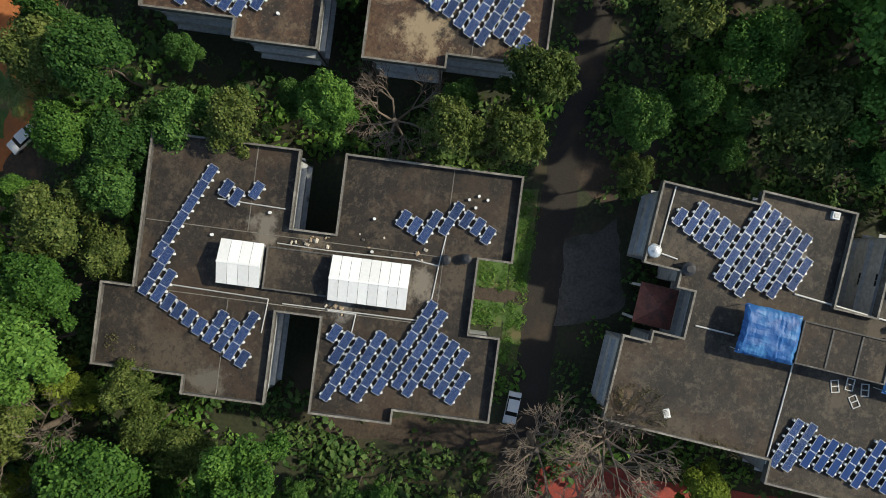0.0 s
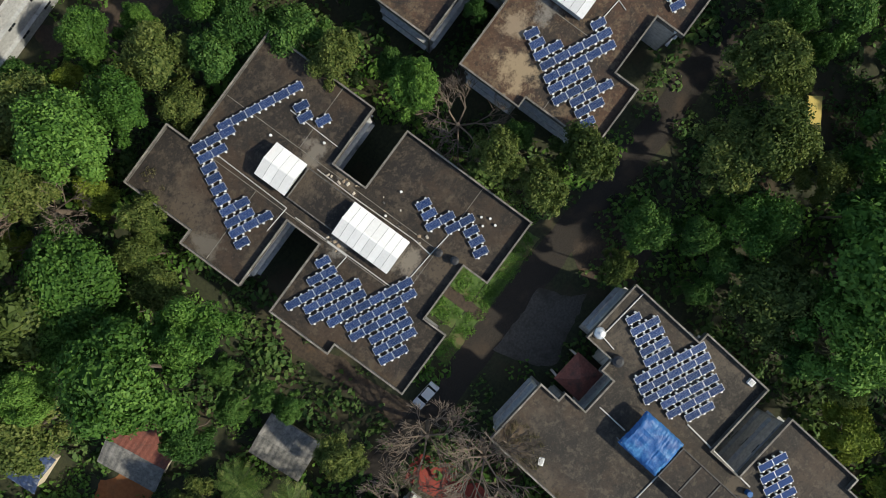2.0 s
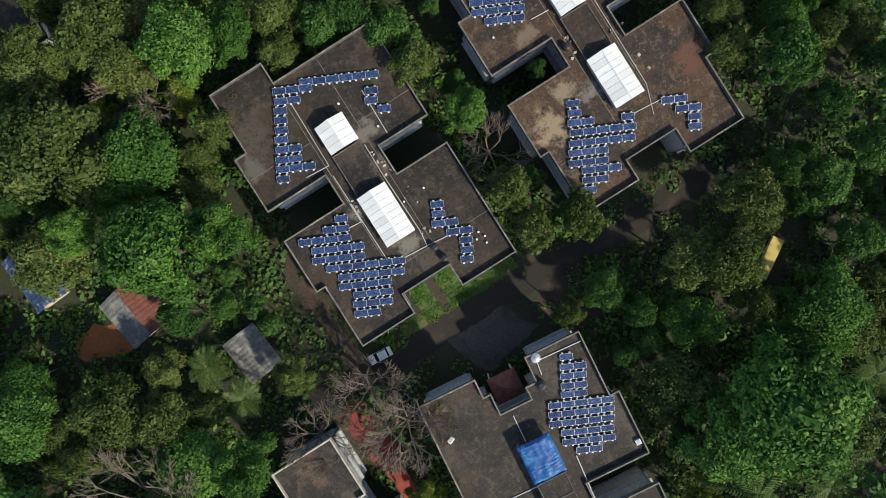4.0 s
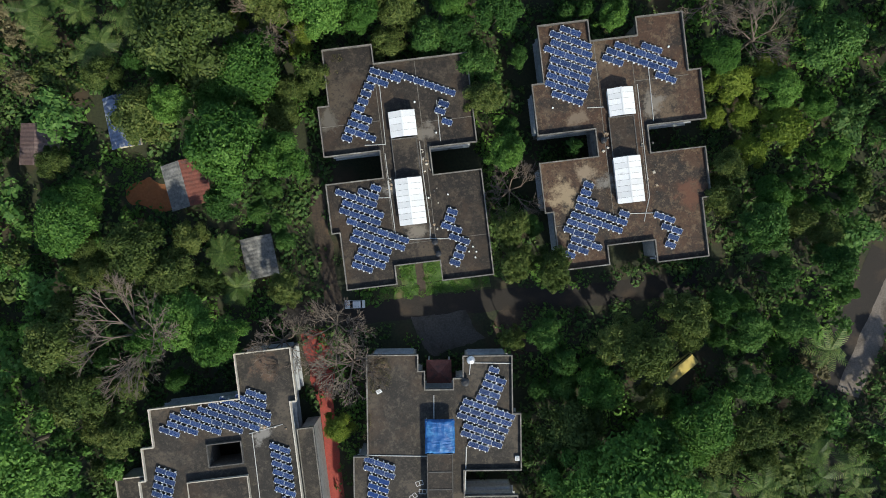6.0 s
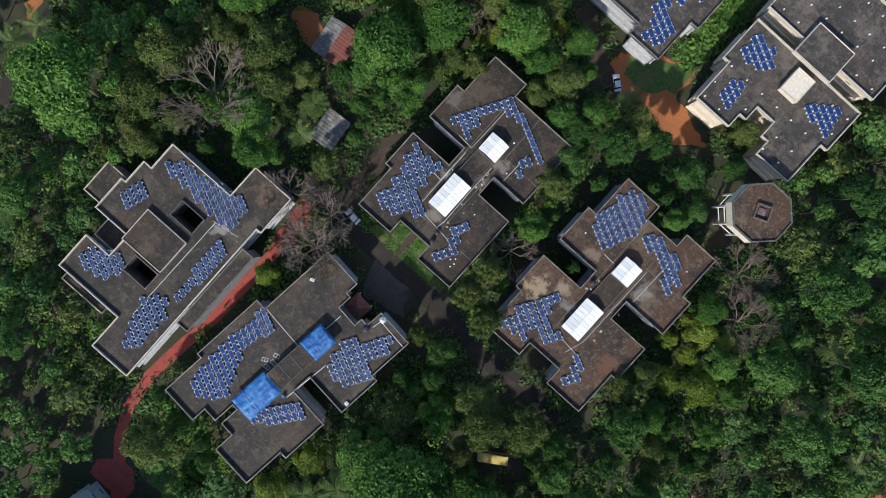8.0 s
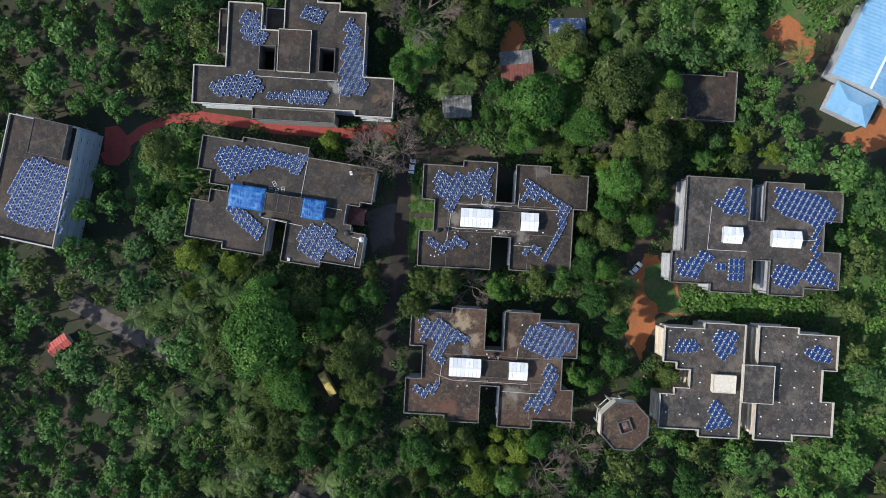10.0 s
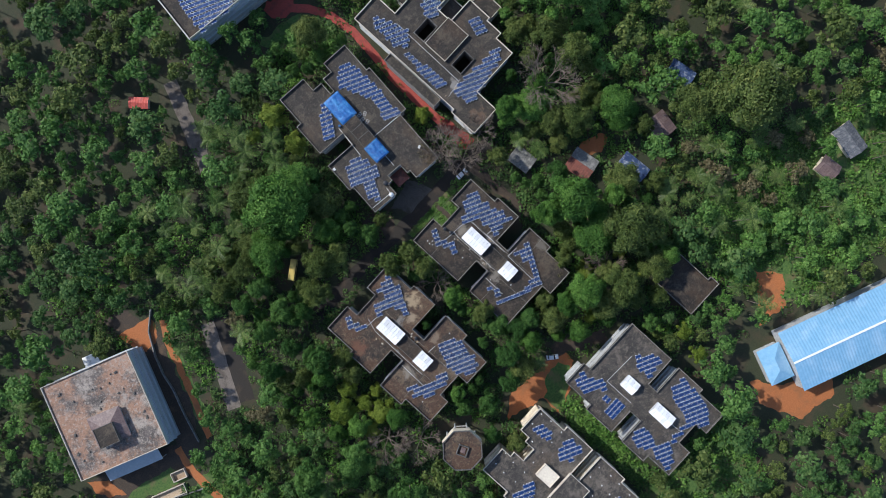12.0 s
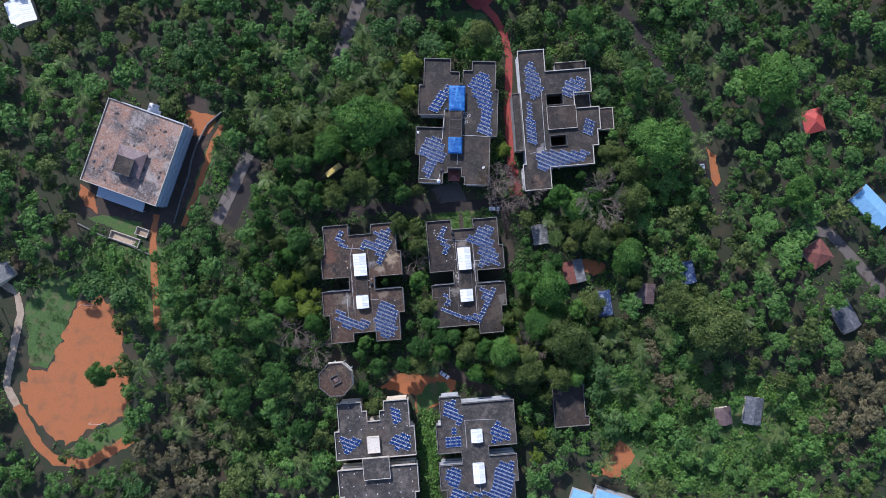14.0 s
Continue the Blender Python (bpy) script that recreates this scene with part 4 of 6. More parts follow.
def small_house(x, y, turn, w, l, roof, label, wall_h=2.7, hip=False, h=1.6, second=None):
    root = thing("house", pose(x, y, 0, 0, 0, turn), label, "house")
    FOOTPRINTS.append([tuple((pose(x, y, 0, 0, 0, turn) @ Vector((sx * (w / 2 + 0.6), sy * (l / 2 + 0.6), 0)))[:2]) for sx, sy in ((-1, -1), (1, -1), (1, 1), (-1, 1))])
    wl = Build()
    for q in ((-w / 2, -l / 2, w / 2, -l / 2 + 0.2), (-w / 2, l / 2 - 0.2, w / 2, l / 2), (-w / 2, -l / 2 + 0.2, -w / 2 + 0.2, l / 2 - 0.2), (w / 2 - 0.2, -l / 2 + 0.2, w / 2, l / 2 - 0.2)):
        wl.box(q[0], q[1], 0, q[2], q[3], wall_h)
    part("wall", wl, M_WALL_CREAM, root)
    if hip:
        part("roof", hip_roof(Build(), -w / 2, -l / 2, w / 2, l / 2, wall_h + 0.12, h, 0.6), roof, root)
    else:
        for sx in (-1, 1):
            b = Build()
            n = max(6, int(l / 0.35))
            for i in range(n + 1):
                ya = -l / 2 - 0.5 + (l + 1) * i / n
                e = 0.05 * (i % 2) + 0.10 * noise.noise((x + i * 0.3, y, sx))
                b.v += [(0, ya, wall_h + h + e), (sx * (w / 2 + 0.6), ya, wall_h + 0.05 + e), (0, ya, wall_h + h + e - 0.07), (sx * (w / 2 + 0.6), ya, wall_h - 0.02 + e)]
                if i:
                    k = 4 * i
                    b.f += [(k - 4, k, k + 1, k - 3), (k - 2, k - 1, k + 3, k + 2), (k - 3, k + 1, k + 3, k - 1)]
            part("roof_slope", b, second if second and sx < 0 else roof, root)
    return root


small_house(-48.6, 16.7, 8, 7, 8, M_RED_TILE, "small house with one red tiled and one grey sheet roof slope", second=M_GREY_SHEET)
small_house(-36.6, 1.0, 5, 5, 7, M_GREY_SHEET, "small shed with patched grey asbestos roof under trees", 2.3, h=1.0)
small_house(-59.6, 30.0, 4, 4.4, 9, M_OLD_TARP, "small house roofed with torn blue tarpaulin sheets")
small_house(-93.2, 20.6, 8, 4.5, 8, M_OLD_TARP, "small house roofed with dark blue tarpaulin among trees")
small_house(-76.0, 27.5, -10, 6, 7, M_BROWN_SHEET, "small house with brown metal roof")
small_house(-168.0, 1.0, 40, 8, 16, M_BLUE_SHEET, "long house with blue metal roof")
small_house(-146.3, -34.5, 10, 7, 8, M_RED_ROOF, "house with bright red hip roof among trees", 4, True, 2.2)
small_house(-154.0, 43.0, 25, 7, 11, M_DARK_SHEET, "house with dark weathered sheet roof")
small_house(157.0, -101.0, 15, 9, 9, M_WHITE, "pale roofed house among trees", 4)
small_house(176.0, -3.0, 30, 9, 12, M_GREY_SHEET, "house with grey sheet roof by the dirt track", 3.5)
small_house(109.4, -59.6, -24, 4, 3, M_WHITE, "small shed with white sheet roof beside the square block", 2.6, h=0.5)
small_house(35.4, -105.3, 40, 2.6, 5.5, M_RED_ROOF, "small shelter with orange red sheet roof", 2.6, h=0.6)
small_house(-103.1, 78.2, 5, 5, 6, M_BROWN_SHEET, "small brown roofed house in the gardens")
small_house(-114.9, 77.1, -12, 6, 10, M_DARK_SHEET, "small dark grey roofed house in the gardens")
small_house(-144.7, 17.5, 30, 8, 8, M_RED_TILE, "house with faded red hip roof beside the dirt road", 3.2, True, 1.8)

# ---- blue warehouse ----
ware = thing("warehouse", pose(-51.0, 101.8, 0, 0, 0, 157.4), "long warehouse with light blue metal gable roof", "warehouse")
WL, WW, WE, WR = 72.0, 21.0, 6.5, 8.6
FOOTPRINTS.append([tuple((pose(-51.0, 101.8, 0, 0, 0, 157.4) @ Vector((a, b, 0)))[:2]) for a, b in ((-15, -WW - 2), (WL + 2, -WW - 2), (WL + 2, 2), (-15, 2))])
for y0, y1 in ((0, -WW / 2), (-WW, -WW / 2)):
    b = Build()
    n = 144
    for i in range(n + 1):
        xa = -0.6 + (WL + 1.2) * i / n
        e = 0.05 * (i % 2)
        b.v += [(xa, y0, WE + e), (xa, y1, WR + e), (xa, y0, WE + e - 0.07)]
        if i:
            k = 3 * i
            b.f += [(k - 3, k, k + 1, k - 2), (k - 3, k - 1, k + 2, k)]
    part("roof_slope", b, M_BLUE_SHEET, ware)
part("ridge_cap", Build().box(-0.6, -WW / 2 - 0.35, WR + 0.02, WL + 0.6, -WW / 2 + 0.35, WR + 0.1), M_WHITE, ware)
for q in ((0, -0.5, WL, -0.3), (0, -WW + 0.3, WL, -WW + 0.5)):
    part("wall", Build().box(q[0], q[1], 0, q[2], q[3], WE - 0.05), M_WALL, ware)
for xg in (0.0, WL - 0.2):
    part("wall", Build().add([(xg, -0.5, 0), (xg, -WW + 0.5, 0), (xg, -WW + 0.5, WE), (xg, -WW / 2, WR - 0.15), (xg, -0.5, WE), (xg + 0.2, -0.5, 0), (xg + 0.2, -WW + 0.5, 0), (xg + 0.2, -WW + 0.5, WE), (xg + 0.2, -WW / 2, WR - 0.15), (xg + 0.2, -0.5, WE)],
                             [(0, 1, 2, 3, 4), (9, 8, 7, 6, 5), (0, 5, 6, 1), (1, 6, 7, 2), (2, 7, 8, 3), (3, 8, 9, 4), (4, 9, 5, 0)]), M_WALL, ware)
annex = part("annex_roof", hip_roof(Build(), -8.6, -15.5, -0.9, -3.6, 4.4, 1.5, 0.3), M_BLUE_SHEET, ware)
part("annex_wall", Build().box(-8.4, -15.2, 0, -0.9, -3.9, 4.2), M_WALL, ware)

# ---- roof structures of the square block ----
M_G = pose(115.6, -42.4, 0, 0, 0, -24.3)
pent = thing("roof_structure", M_G, "brown metal hip roof over stairhead with a flat concrete cap", "roof structure")
part("roof", hip_roof(Build(), -5.8, -1.0, 4.5, 8.5, 13.6, 2.0), M_BROWN_SHEET, pent)
part("wall", Build().box(-5.6, -0.8, 12.004, 4.3, 8.3, 13.5), M_WALL, pent)
roof_block(-3.2, 2.6, 3.2, 9.0, 3.8, "small square concrete cap above the stairhead", base=12.0, m=M_G)
shade = thing("lean_to_roof", M_G, "grey blue metal lean-to roof along the wall", "lean-to roof")
part("roof_slope", Build().add([(-8, 16.5, 5.0), (11, 16.5, 5.0), (11, 21.0, 4.0), (-8, 21.0, 4.0), (-8, 16.5, 4.9), (11, 16.5, 4.9), (11, 21.0, 3.9), (-8, 21.0, 3.9)], [(0, 1, 2, 3), (7, 6, 5, 4), (0, 4, 5, 1), (1, 5, 6, 2), (2, 6, 7, 3), (3, 7, 4, 0)]), M_WALL_BLUE, shade)
for px in (-7.6, 1.5, 10.6):
    part("post", Build().box(px - 0.1, 20.5, 0, px + 0.1, 20.7, 3.95), M_PIPE, shade)
rng = random.Random(4)
for i in range(26):
    x, y = rng.uniform(-13.5, 13.5), rng.uniform(-14.5, 14.5)
    if -7 < x < 7.5 and -2 < y < 10.5:
        continue
    r = thing("debris_pile", M_G @ pose(x, y, 12.0, 0, 0, rng.uniform(0, 90)), "small pile of broken concrete on the roof", "debris", "roof debris")
    s = rng.uniform(0.25, 0.6)
    part("rubble", Build().box(-s, -s * 0.6, 0, s, s * 0.6, 0.22).box(-s * 0.5, -s * 0.4, 0.22, s * 0.4, s * 0.5, 0.4), M_PARAPET, r)

# ---- octagonal water tower ----
tower = thing("water_tower", pose(46.0, 49.0, 0, 0, 0, 22.5), "octagonal concrete water tower on a white column frame", "water tower")
FOOTPRINTS.append([(46 + 7 * math.cos(i * math.pi / 4), 49 + 7 * math.sin(i * math.pi / 4)) for i in range(8)])
R8 = 6.75
octa = lambda r: [(r * math.cos(i * math.pi / 4 + math.pi / 8 * 0), r * math.sin(i * math.pi / 4)) for i in range(8)]
part("tank", Build().prism(octa(R8), 12.2, 15.6), M_WALL_CREAM, tower)
part("top_slab", Build().prism(octa(R8 - 0.35), 15.604, 15.7), M_ROOF_RED, tower)
rim8 = Build()
o, i_ = octa(R8), octa(R8 - 0.3)
for k in range(8):
    j = (k + 1) % 8
    rim8.add([(*o[k], 15.6), (*o[j], 15.6), (*i_[j], 15.6), (*i_[k], 15.6), (*o[k], 16.2), (*o[j], 16.2), (*i_[j], 16.2), (*i_[k], 16.2)], [(0, 1, 5, 4), (2, 3, 7, 6), (4, 5, 6, 7)])
part("rim", rim8, M_PARAPET, tower)
hatch = Build()
for q in ((-1.7, -1.7, 1.7, -1.4), (-1.7, 1.4, 1.7, 1.7), (-1.7, -1.4, -1.4, 1.4), (1.4, -1.4, 1.7, 1.4)):
    hatch.box(q[0], q[1], 15.7, q[2], q[3], 16.5)
part("hatch", hatch, M_PARAPET, tower)
part("hatch_cover", Build().box(-0.9, -0.6, 15.72, 0.7, 0.9, 15.95), M_BROWN_SHEET, tower)
ring_pts = octa(5.0)
for k in range(8):
    part("column", Build().box(ring_pts[k][0] - 0.2, ring_pts[k][1] - 0.2, 0, ring_pts[k][0] + 0.2, ring_pts[k][1] + 0.2, 12.2), M_WHITE, tower)
    for z in (3.5, 7.0, 10.5):
        part("brace", Build().tube((*ring_pts[k], z), (*ring_pts[(k + 1) % 8], z), 0.13, 0.13, 4), M_WHITE, tower)

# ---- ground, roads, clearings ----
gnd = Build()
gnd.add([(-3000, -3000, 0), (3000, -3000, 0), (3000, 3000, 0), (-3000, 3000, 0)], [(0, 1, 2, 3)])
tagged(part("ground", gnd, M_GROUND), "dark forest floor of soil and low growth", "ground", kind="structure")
CLEAR = []


def patch(name, poly, mat, z, label, wob=0.6, category="ground", clear=True):
    """A flat area with an uneven edge, a little above the ground."""
    pts = []
    for a, b in zip(poly, poly[1:] + poly[:1]):
        a, b = Vector(a), Vector(b)
        n = max(2, int((b - a).length / 0.5))
        for i in range(n):
            p = a.lerp(b, i / n)
            pts.append(tuple(p[k] + wob * noise.noise((p.x * 0.3, p.y * 0.3, 1 + 6 * k)) + min(wob * 0.45, 0.3) * noise.noise((p.x * 1.3, p.y * 1.3, 3 + 6 * k)) for k in (0, 1)))
    pts = ccw(pts)
    if clear:
        CLEAR.append(poly)
    n = len(pts)
    b = Build().add([(*p, z) for p in pts] + [(*p, -0.05) for p in pts], [tuple(range(n))] + [(n + i, n + (i + 1) % n, (i + 1) % n, i) for i in range(n)])
    return tagged(part(name, b, mat), label, category, kind="structure")


def strip(pts, w):
    l, r = [], []
    for i, p in enumerate(pts):
        a, b = Vector(pts[max(0, i - 1)]), Vector(pts[min(len(pts) - 1, i + 1)])
        d = (b - a).normalized()
        l.append((p[0] - d.y * w / 2, p[1] + d.x * w / 2))
        r.append((p[0] + d.y * w / 2, p[1] - d.x * w / 2))
    return l + r[::-1]


MEADOW = [(-52, 60), (-56, 98), (-100, 112), (-150, 100), (-150, 72), (-100, 60), (-75, 52)]
PATH_MEADOW = [(108, -6), (140, -8), (150, 6), (128, 12), (120, 30), (104, 22)]
RED_PATH_LAWN = [(-12, -70), (-6, -90), (-22, -88), (-27, -74), (-24, -68)]
STRIP_MEADOW = [(11.0, 66.0), (17.6, 70.5), (17.6, 106.0), (11.0, 106.0)]
EAST_MEADOW = [(-24, 106.5), (50, 107.5), (58, 98), (72, 116), (30, 134), (-14, 132)]
patch("road", strip([(-34, -11), (-24, -12.2), (-8, -12.8), (8, -13), (14, -13.5), (30, -14.5), (48, -14)], 4.4), M_ASPHALT, 0.03, "worn dark asphalt lane between the blocks", 0.3, "road")
patch("clearing", strip([(-24.0, -14), (-24.0, -4), (-24.6, 6), (-24.2, 13)], 3.0), M_YARD, 0.025, "trodden brown earth lane beside the block", 0.8, "soil")
patch("clearing", [(9, -15), (16, -15.5), (17, -24), (10, -25), (7, -19)], M_YARD, 0.025, "trodden brown earth near the forecourt", 1.0, "soil", False)
patch("pavement", [(-8.6, -14.6), (1.5, -14.7), (5.0, -20.4), (-5.2, -22.5), (-8, -20)], M_FORECOURT, 0.04, "worn concrete forecourt", 0.7, "pavement")
patch("lawn", [(-14.5, -8.0), (7.4, -8.2), (7.4, -10.4), (-14.5, -10.4)], M_GRASS_GROUND, 0.05, "bright grass verge in front of the block", 0.4, "grass")
patch("lawn", [(-10.0, -3.8), (-2.0, -3.8), (-2.0, -7.9), (-10.0, -7.9)], M_GRASS_GROUND, 0.06, "small front garden of grass", 0.1, "grass")
patch("pavement", [(-7.0, -3.7), (-5.4, -3.7), (-5.4, -10.6), (-7.0, -10.6)], M_YARD, 0.07, "garden path to the door", 0.1, "path")
patch("pavement", strip([(-17, -97), (-19.6, -93), (-25.7, -85.8), (-29.0, -78.9), (-30.2, -69.9), (-29.2, -58.7), (-27.9, -50), (-27.7, -34.3), (-27.8, -24), (-29.0, -15)], 2.8), M_RED_PATH, 0.05, "red paved footpath", 0.15, "path")
patch("road", strip([(-12, 62), (-6, 57.5), (0.5, 53.2), (8, 53.4), (18, 54.5)], 5.0), M_YARD, 0.02, "trodden brown lane to the clearing", 1.0, "track")
patch("clearing", [(31.8, 57.2), (24.7, 51.8), (11.3, 52.5), (1.6, 55.4), (1.0, 58.6), (11.1, 66.5), (17.5, 69.0), (19, 60)], M_LATERITE, 0.03, "bare orange laterite clearing", 1.6, "soil")
patch("clearing", [(147.8, 13.1), (135.9, 11.8), (130.3, 21.7), (130.8, 34.6), (128.8, 50.7), (130.4, 58.7), (144.4, 63.1), (157.6, 69.2), (166.4, 60.4), (173.1, 47.0), (168.2, 37.8), (160.5, 37.8), (154, 26)], M_LATERITE, 0.03, "orange laterite playing field", 2.5, "soil")
patch("road", strip([(190, -10), (177.1, 2.0), (170.5, 7.2), (169.6, 15.3), (175.3, 34.1), (177.7, 43.5), (173.6, 53.5)], 3.0), M_SOIL, 0.04, "pale dirt track round the field", 0.4, "track")
patch("road", strip([(174.5, 51.5), (167.2, 68.4), (161.2, 74.5), (149.4, 77.1), (130.3, 68.3)], 4.0), M_LATERITE, 0.045, "orange end of the dirt track round the field", 0.8, "track")
FIELD_LAWN = [(159.0, 2.6), (146.5, 3.4), (148.3, 13.5), (154.5, 26.5), (161.0, 37.3), (168.0, 36.5), (167.5, 12.0)]
patch("lawn", FIELD_LAWN, M_GRASS_GROUND, 0.022, "bright grass beside the playing field", 1.2, "grass")
patch("lawn", [(144.0, 64.5), (130.0, 60.0), (128.0, 66.0), (148.0, 75.0), (158.0, 71.5)], M_GRASS_GROUND, 0.022, "grass between the field and the track", 1.0, "grass", False)
patch("road", strip([(113, -19), (115.5, -10.2), (116.3, 10), (116.5, 26.6)], 2.6), M_LATERITE, 0.04, "orange dirt footpath", 0.4, "path")
patch("clearing", [(90, -64), (88, -50), (101, -22), (108, -14), (122, -9), (143, -22), (141, -33), (128, -30), (112, -20), (96, -52), (98, -66)], M_YARD, 0.03, "orange soil yard round the square block", 1.5, "soil")
patch("road", strip([(23.5, -103.5), (26.0, -98.0), (31.8, -85.5), (37.6, -73.0)], 4.8), M_CONCRETE, 0.04, "grey concrete road between trees", 0.3, "road")
patch("road", strip([(75.0, -40.0), (78.2, -34.5), (84.0, -24.5), (90.2, -13.8)], 4.8), M_CONCRETE, 0.04, "grey concrete road between trees", 0.3, "road")
patch("road", strip([(70.4, -38.2), (73.6, -32.6), (79.2, -23.0), (85.4, -12.4)], 5.2), M_ASPHALT, 0.03, "dark strip of asphalt beside the concrete", 0.4, "road")
patch("road", strip([(-74, -92), (-77, -84), (-90, -60), (-102.5, -35.1), (-103, -21.7), (-108.1, -5.5)], 3.2), M_ASPHALT, 0.04, "grey asphalt lane through trees", 0.5, "road")
patch("clearing", [(-105, -28), (-109, -24), (-110, -14), (-107, -12)], M_LATERITE, 0.03, "orange soil bank beside the lane", 1.0, "soil")
patch("road", strip([(-143, 8), (-152, 10), (-164.5, 26.1), (-176, 42)], 4.0), M_CONCRETE, 0.04, "grey dusty road", 0.5, "road")
patch("clearing", [(38.2, -33.6), (40.2, -31.8), (38.6, -27.6), (34.8, -28.6)], M_YARD, 0.03, "trodden brown earth beside the parked bus", 0.8, "soil")
patch("clearing", [(-53, 18), (-57, 19.2), (-62, 17.4), (-60, 14), (-55, 12.2), (-52.6, 12.8)], M_LATERITE, 0.03, "orange soil yard beside small house", 1.6, "soil")
patch("clearing", [(-56, 124), (-40, 118), (-34, 108), (-30, 116), (-36, 130), (-50, 132)], M_LATERITE, 0.03, "orange soil yard beside the warehouse", 1.2, "soil")
patch("clearing", [(-62, 84), (-56, 92), (-50, 98), (-60, 100), (-68, 92)], M_LATERITE, 0.03, "orange soil patch in the grass", 1.2, "soil")
patch("lawn", RED_PATH_LAWN, M_GRASS_GROUND, 0.02, "grass and soil clearing beside the red path", 1.5, "grass", False)
patch("meadow", MEADOW, M_GRASS_GROUND, 0.02, "bright green meadow with low plants", 1.5, "grass", False)
patch("clearing", [(97.6, -58.6), (90.0, -57.4), (86.3, -55.2), (89.8, -48.7), (95.6, -48.2), (98.0, -53.2)], M_LATERITE, 0.036, "bare orange soil at the corner of the yard", 1.2, "soil")
patch("clearing", [(141.9, -33.4), (136.5, -28.5), (136.2, -21.4), (140.2, -24.4), (142.8, -29.0)], M_LATERITE, 0.036, "bare orange soil beside the square block", 1.0, "soil")
patch("lawn", [(91.2, -43.1), (88.6, -40.0), (96.3, -22.4), (99.5, -14.0), (102.8, -13.3), (100.6, -22.7)], M_GRASS_GROUND, 0.02, "bright grass strip between footpath and road", 1.0, "grass")
patch("lawn", [(140, -20), (132, -20.5), (119, -16.3), (118, -9), (130, -14.0)], M_GRASS_GROUND, 0.042, "grass growing over the yard", 1.2, "grass", False)
patch("meadow", PATH_MEADOW, M_GRASS_GROUND, 0.02, "bright green meadow by the orange path", 1.5, "grass", False)


patch("pavement", [(-31.2, -15.2), (-26.6, -14.6), (-25.0, -21.0), (-26.4, -28.5), (-29.2, -30.5)], M_RED_PATH, 0.058, "red paved court under the bare tree", 0.6, "pavement", False)
patch("pavement", [(-15.4, -96.6), (-15.0, -92.6), (-18.2, -89.4), (-22.6, -89.2), (-26.4, -93.2), (-25.4, -96.6)], M_RED_PATH, 0.058, "red paved court at the end of the footpath", 0.5, "pavement")
patch("lawn", [(3.4, 60.2), (16.8, 69.4), (18.0, 61.6), (11.0, 56.0), (5.0, 56.4)], M_GRASS_GROUND, 0.05, "sunlit lawn beside the orange clearing", 1.4, "grass")
patch("meadow", STRIP_MEADOW, M_GRASS_GROUND, 0.02, "bright grass strip between two college blocks", 0.8, "grass", False)
patch("meadow", EAST_MEADOW, M_GRASS_GROUND, 0.02, "bright green meadow behind the college blocks", 1.6, "grass", False)


def retaining_wall(pts, h=1.3, t=0.35):
    root = thing("retaining_wall", pose(0, 0, 0), "grey stone retaining wall along the yard", "wall")
    for a, b in zip(pts, pts[1:]):
        d = (Vector(b) - Vector(a)).normalized() * 0.02
        part("wall_length", Build().prism(ccw(strip([a, (b[0] + d.x, b[1] + d.y)], t)), 0, h), M_GREY_SHEET, root)


patch("road", strip([(84, -52), (88.5, -46), (93, -35), (98, -24), (103, -13.5)], 2.2), M_LATERITE, 0.04, "orange dirt footpath outside the yard wall", 0.4, "path")
retaining_wall([(84, -57), (90, -52.5), (94.7, -45.3), (97.5, -39), (99.0, -33.4), (103, -24), (106.2, -15.1)])
retaining_wall([(144, -18), (136, -13), (124, -7.5), (117, -3.5)], 1.0)
for rot_, (x, y) in ((-24, (126, -10.5)), (-24, (119, -12.5))):
    r = thing("hut", pose(x, y, 0, 0, 0, rot_), "low roofless brick store with rubble", "hut")
    w = Build()
    hx = 6.0 if x > 120 else 2.5
    for q in ((-hx, -1.6, hx, -1.4), (-hx, 1.4, hx, 1.6), (-hx, -1.4, -hx + 0.2, 1.4), (hx - 0.2, -1.4, hx, 1.4)):
        w.box(q[0], q[1], 0, q[2], q[3], 1.4)
    part("wall", w, M_PARAPET_LIGHT, r)
    part("floor", Build().box(-hx + 0.2, -1.4, 0, hx - 0.2, 1.4, 0.08), M_SOIL, r)


goal = thing("goal_post", pose(143.0, 14.2, 0, 0, 0, -6), "white painted goal posts on the laterite field", "goal post", "goal posts")
for gx in (-2.4, 2.4):
    part("post", Build().tube((gx, 0, 0), (gx, 0, 2.3), 0.07, 0.07), M_WHITE, goal)
part("crossbar", Build().tube((-2.4, 0, 2.3), (2.4, 0, 2.3), 0.07, 0.07), M_WHITE, goal)
copy_thing(goal, pose(143.5, 61.0, 0, 0, 0, -6))


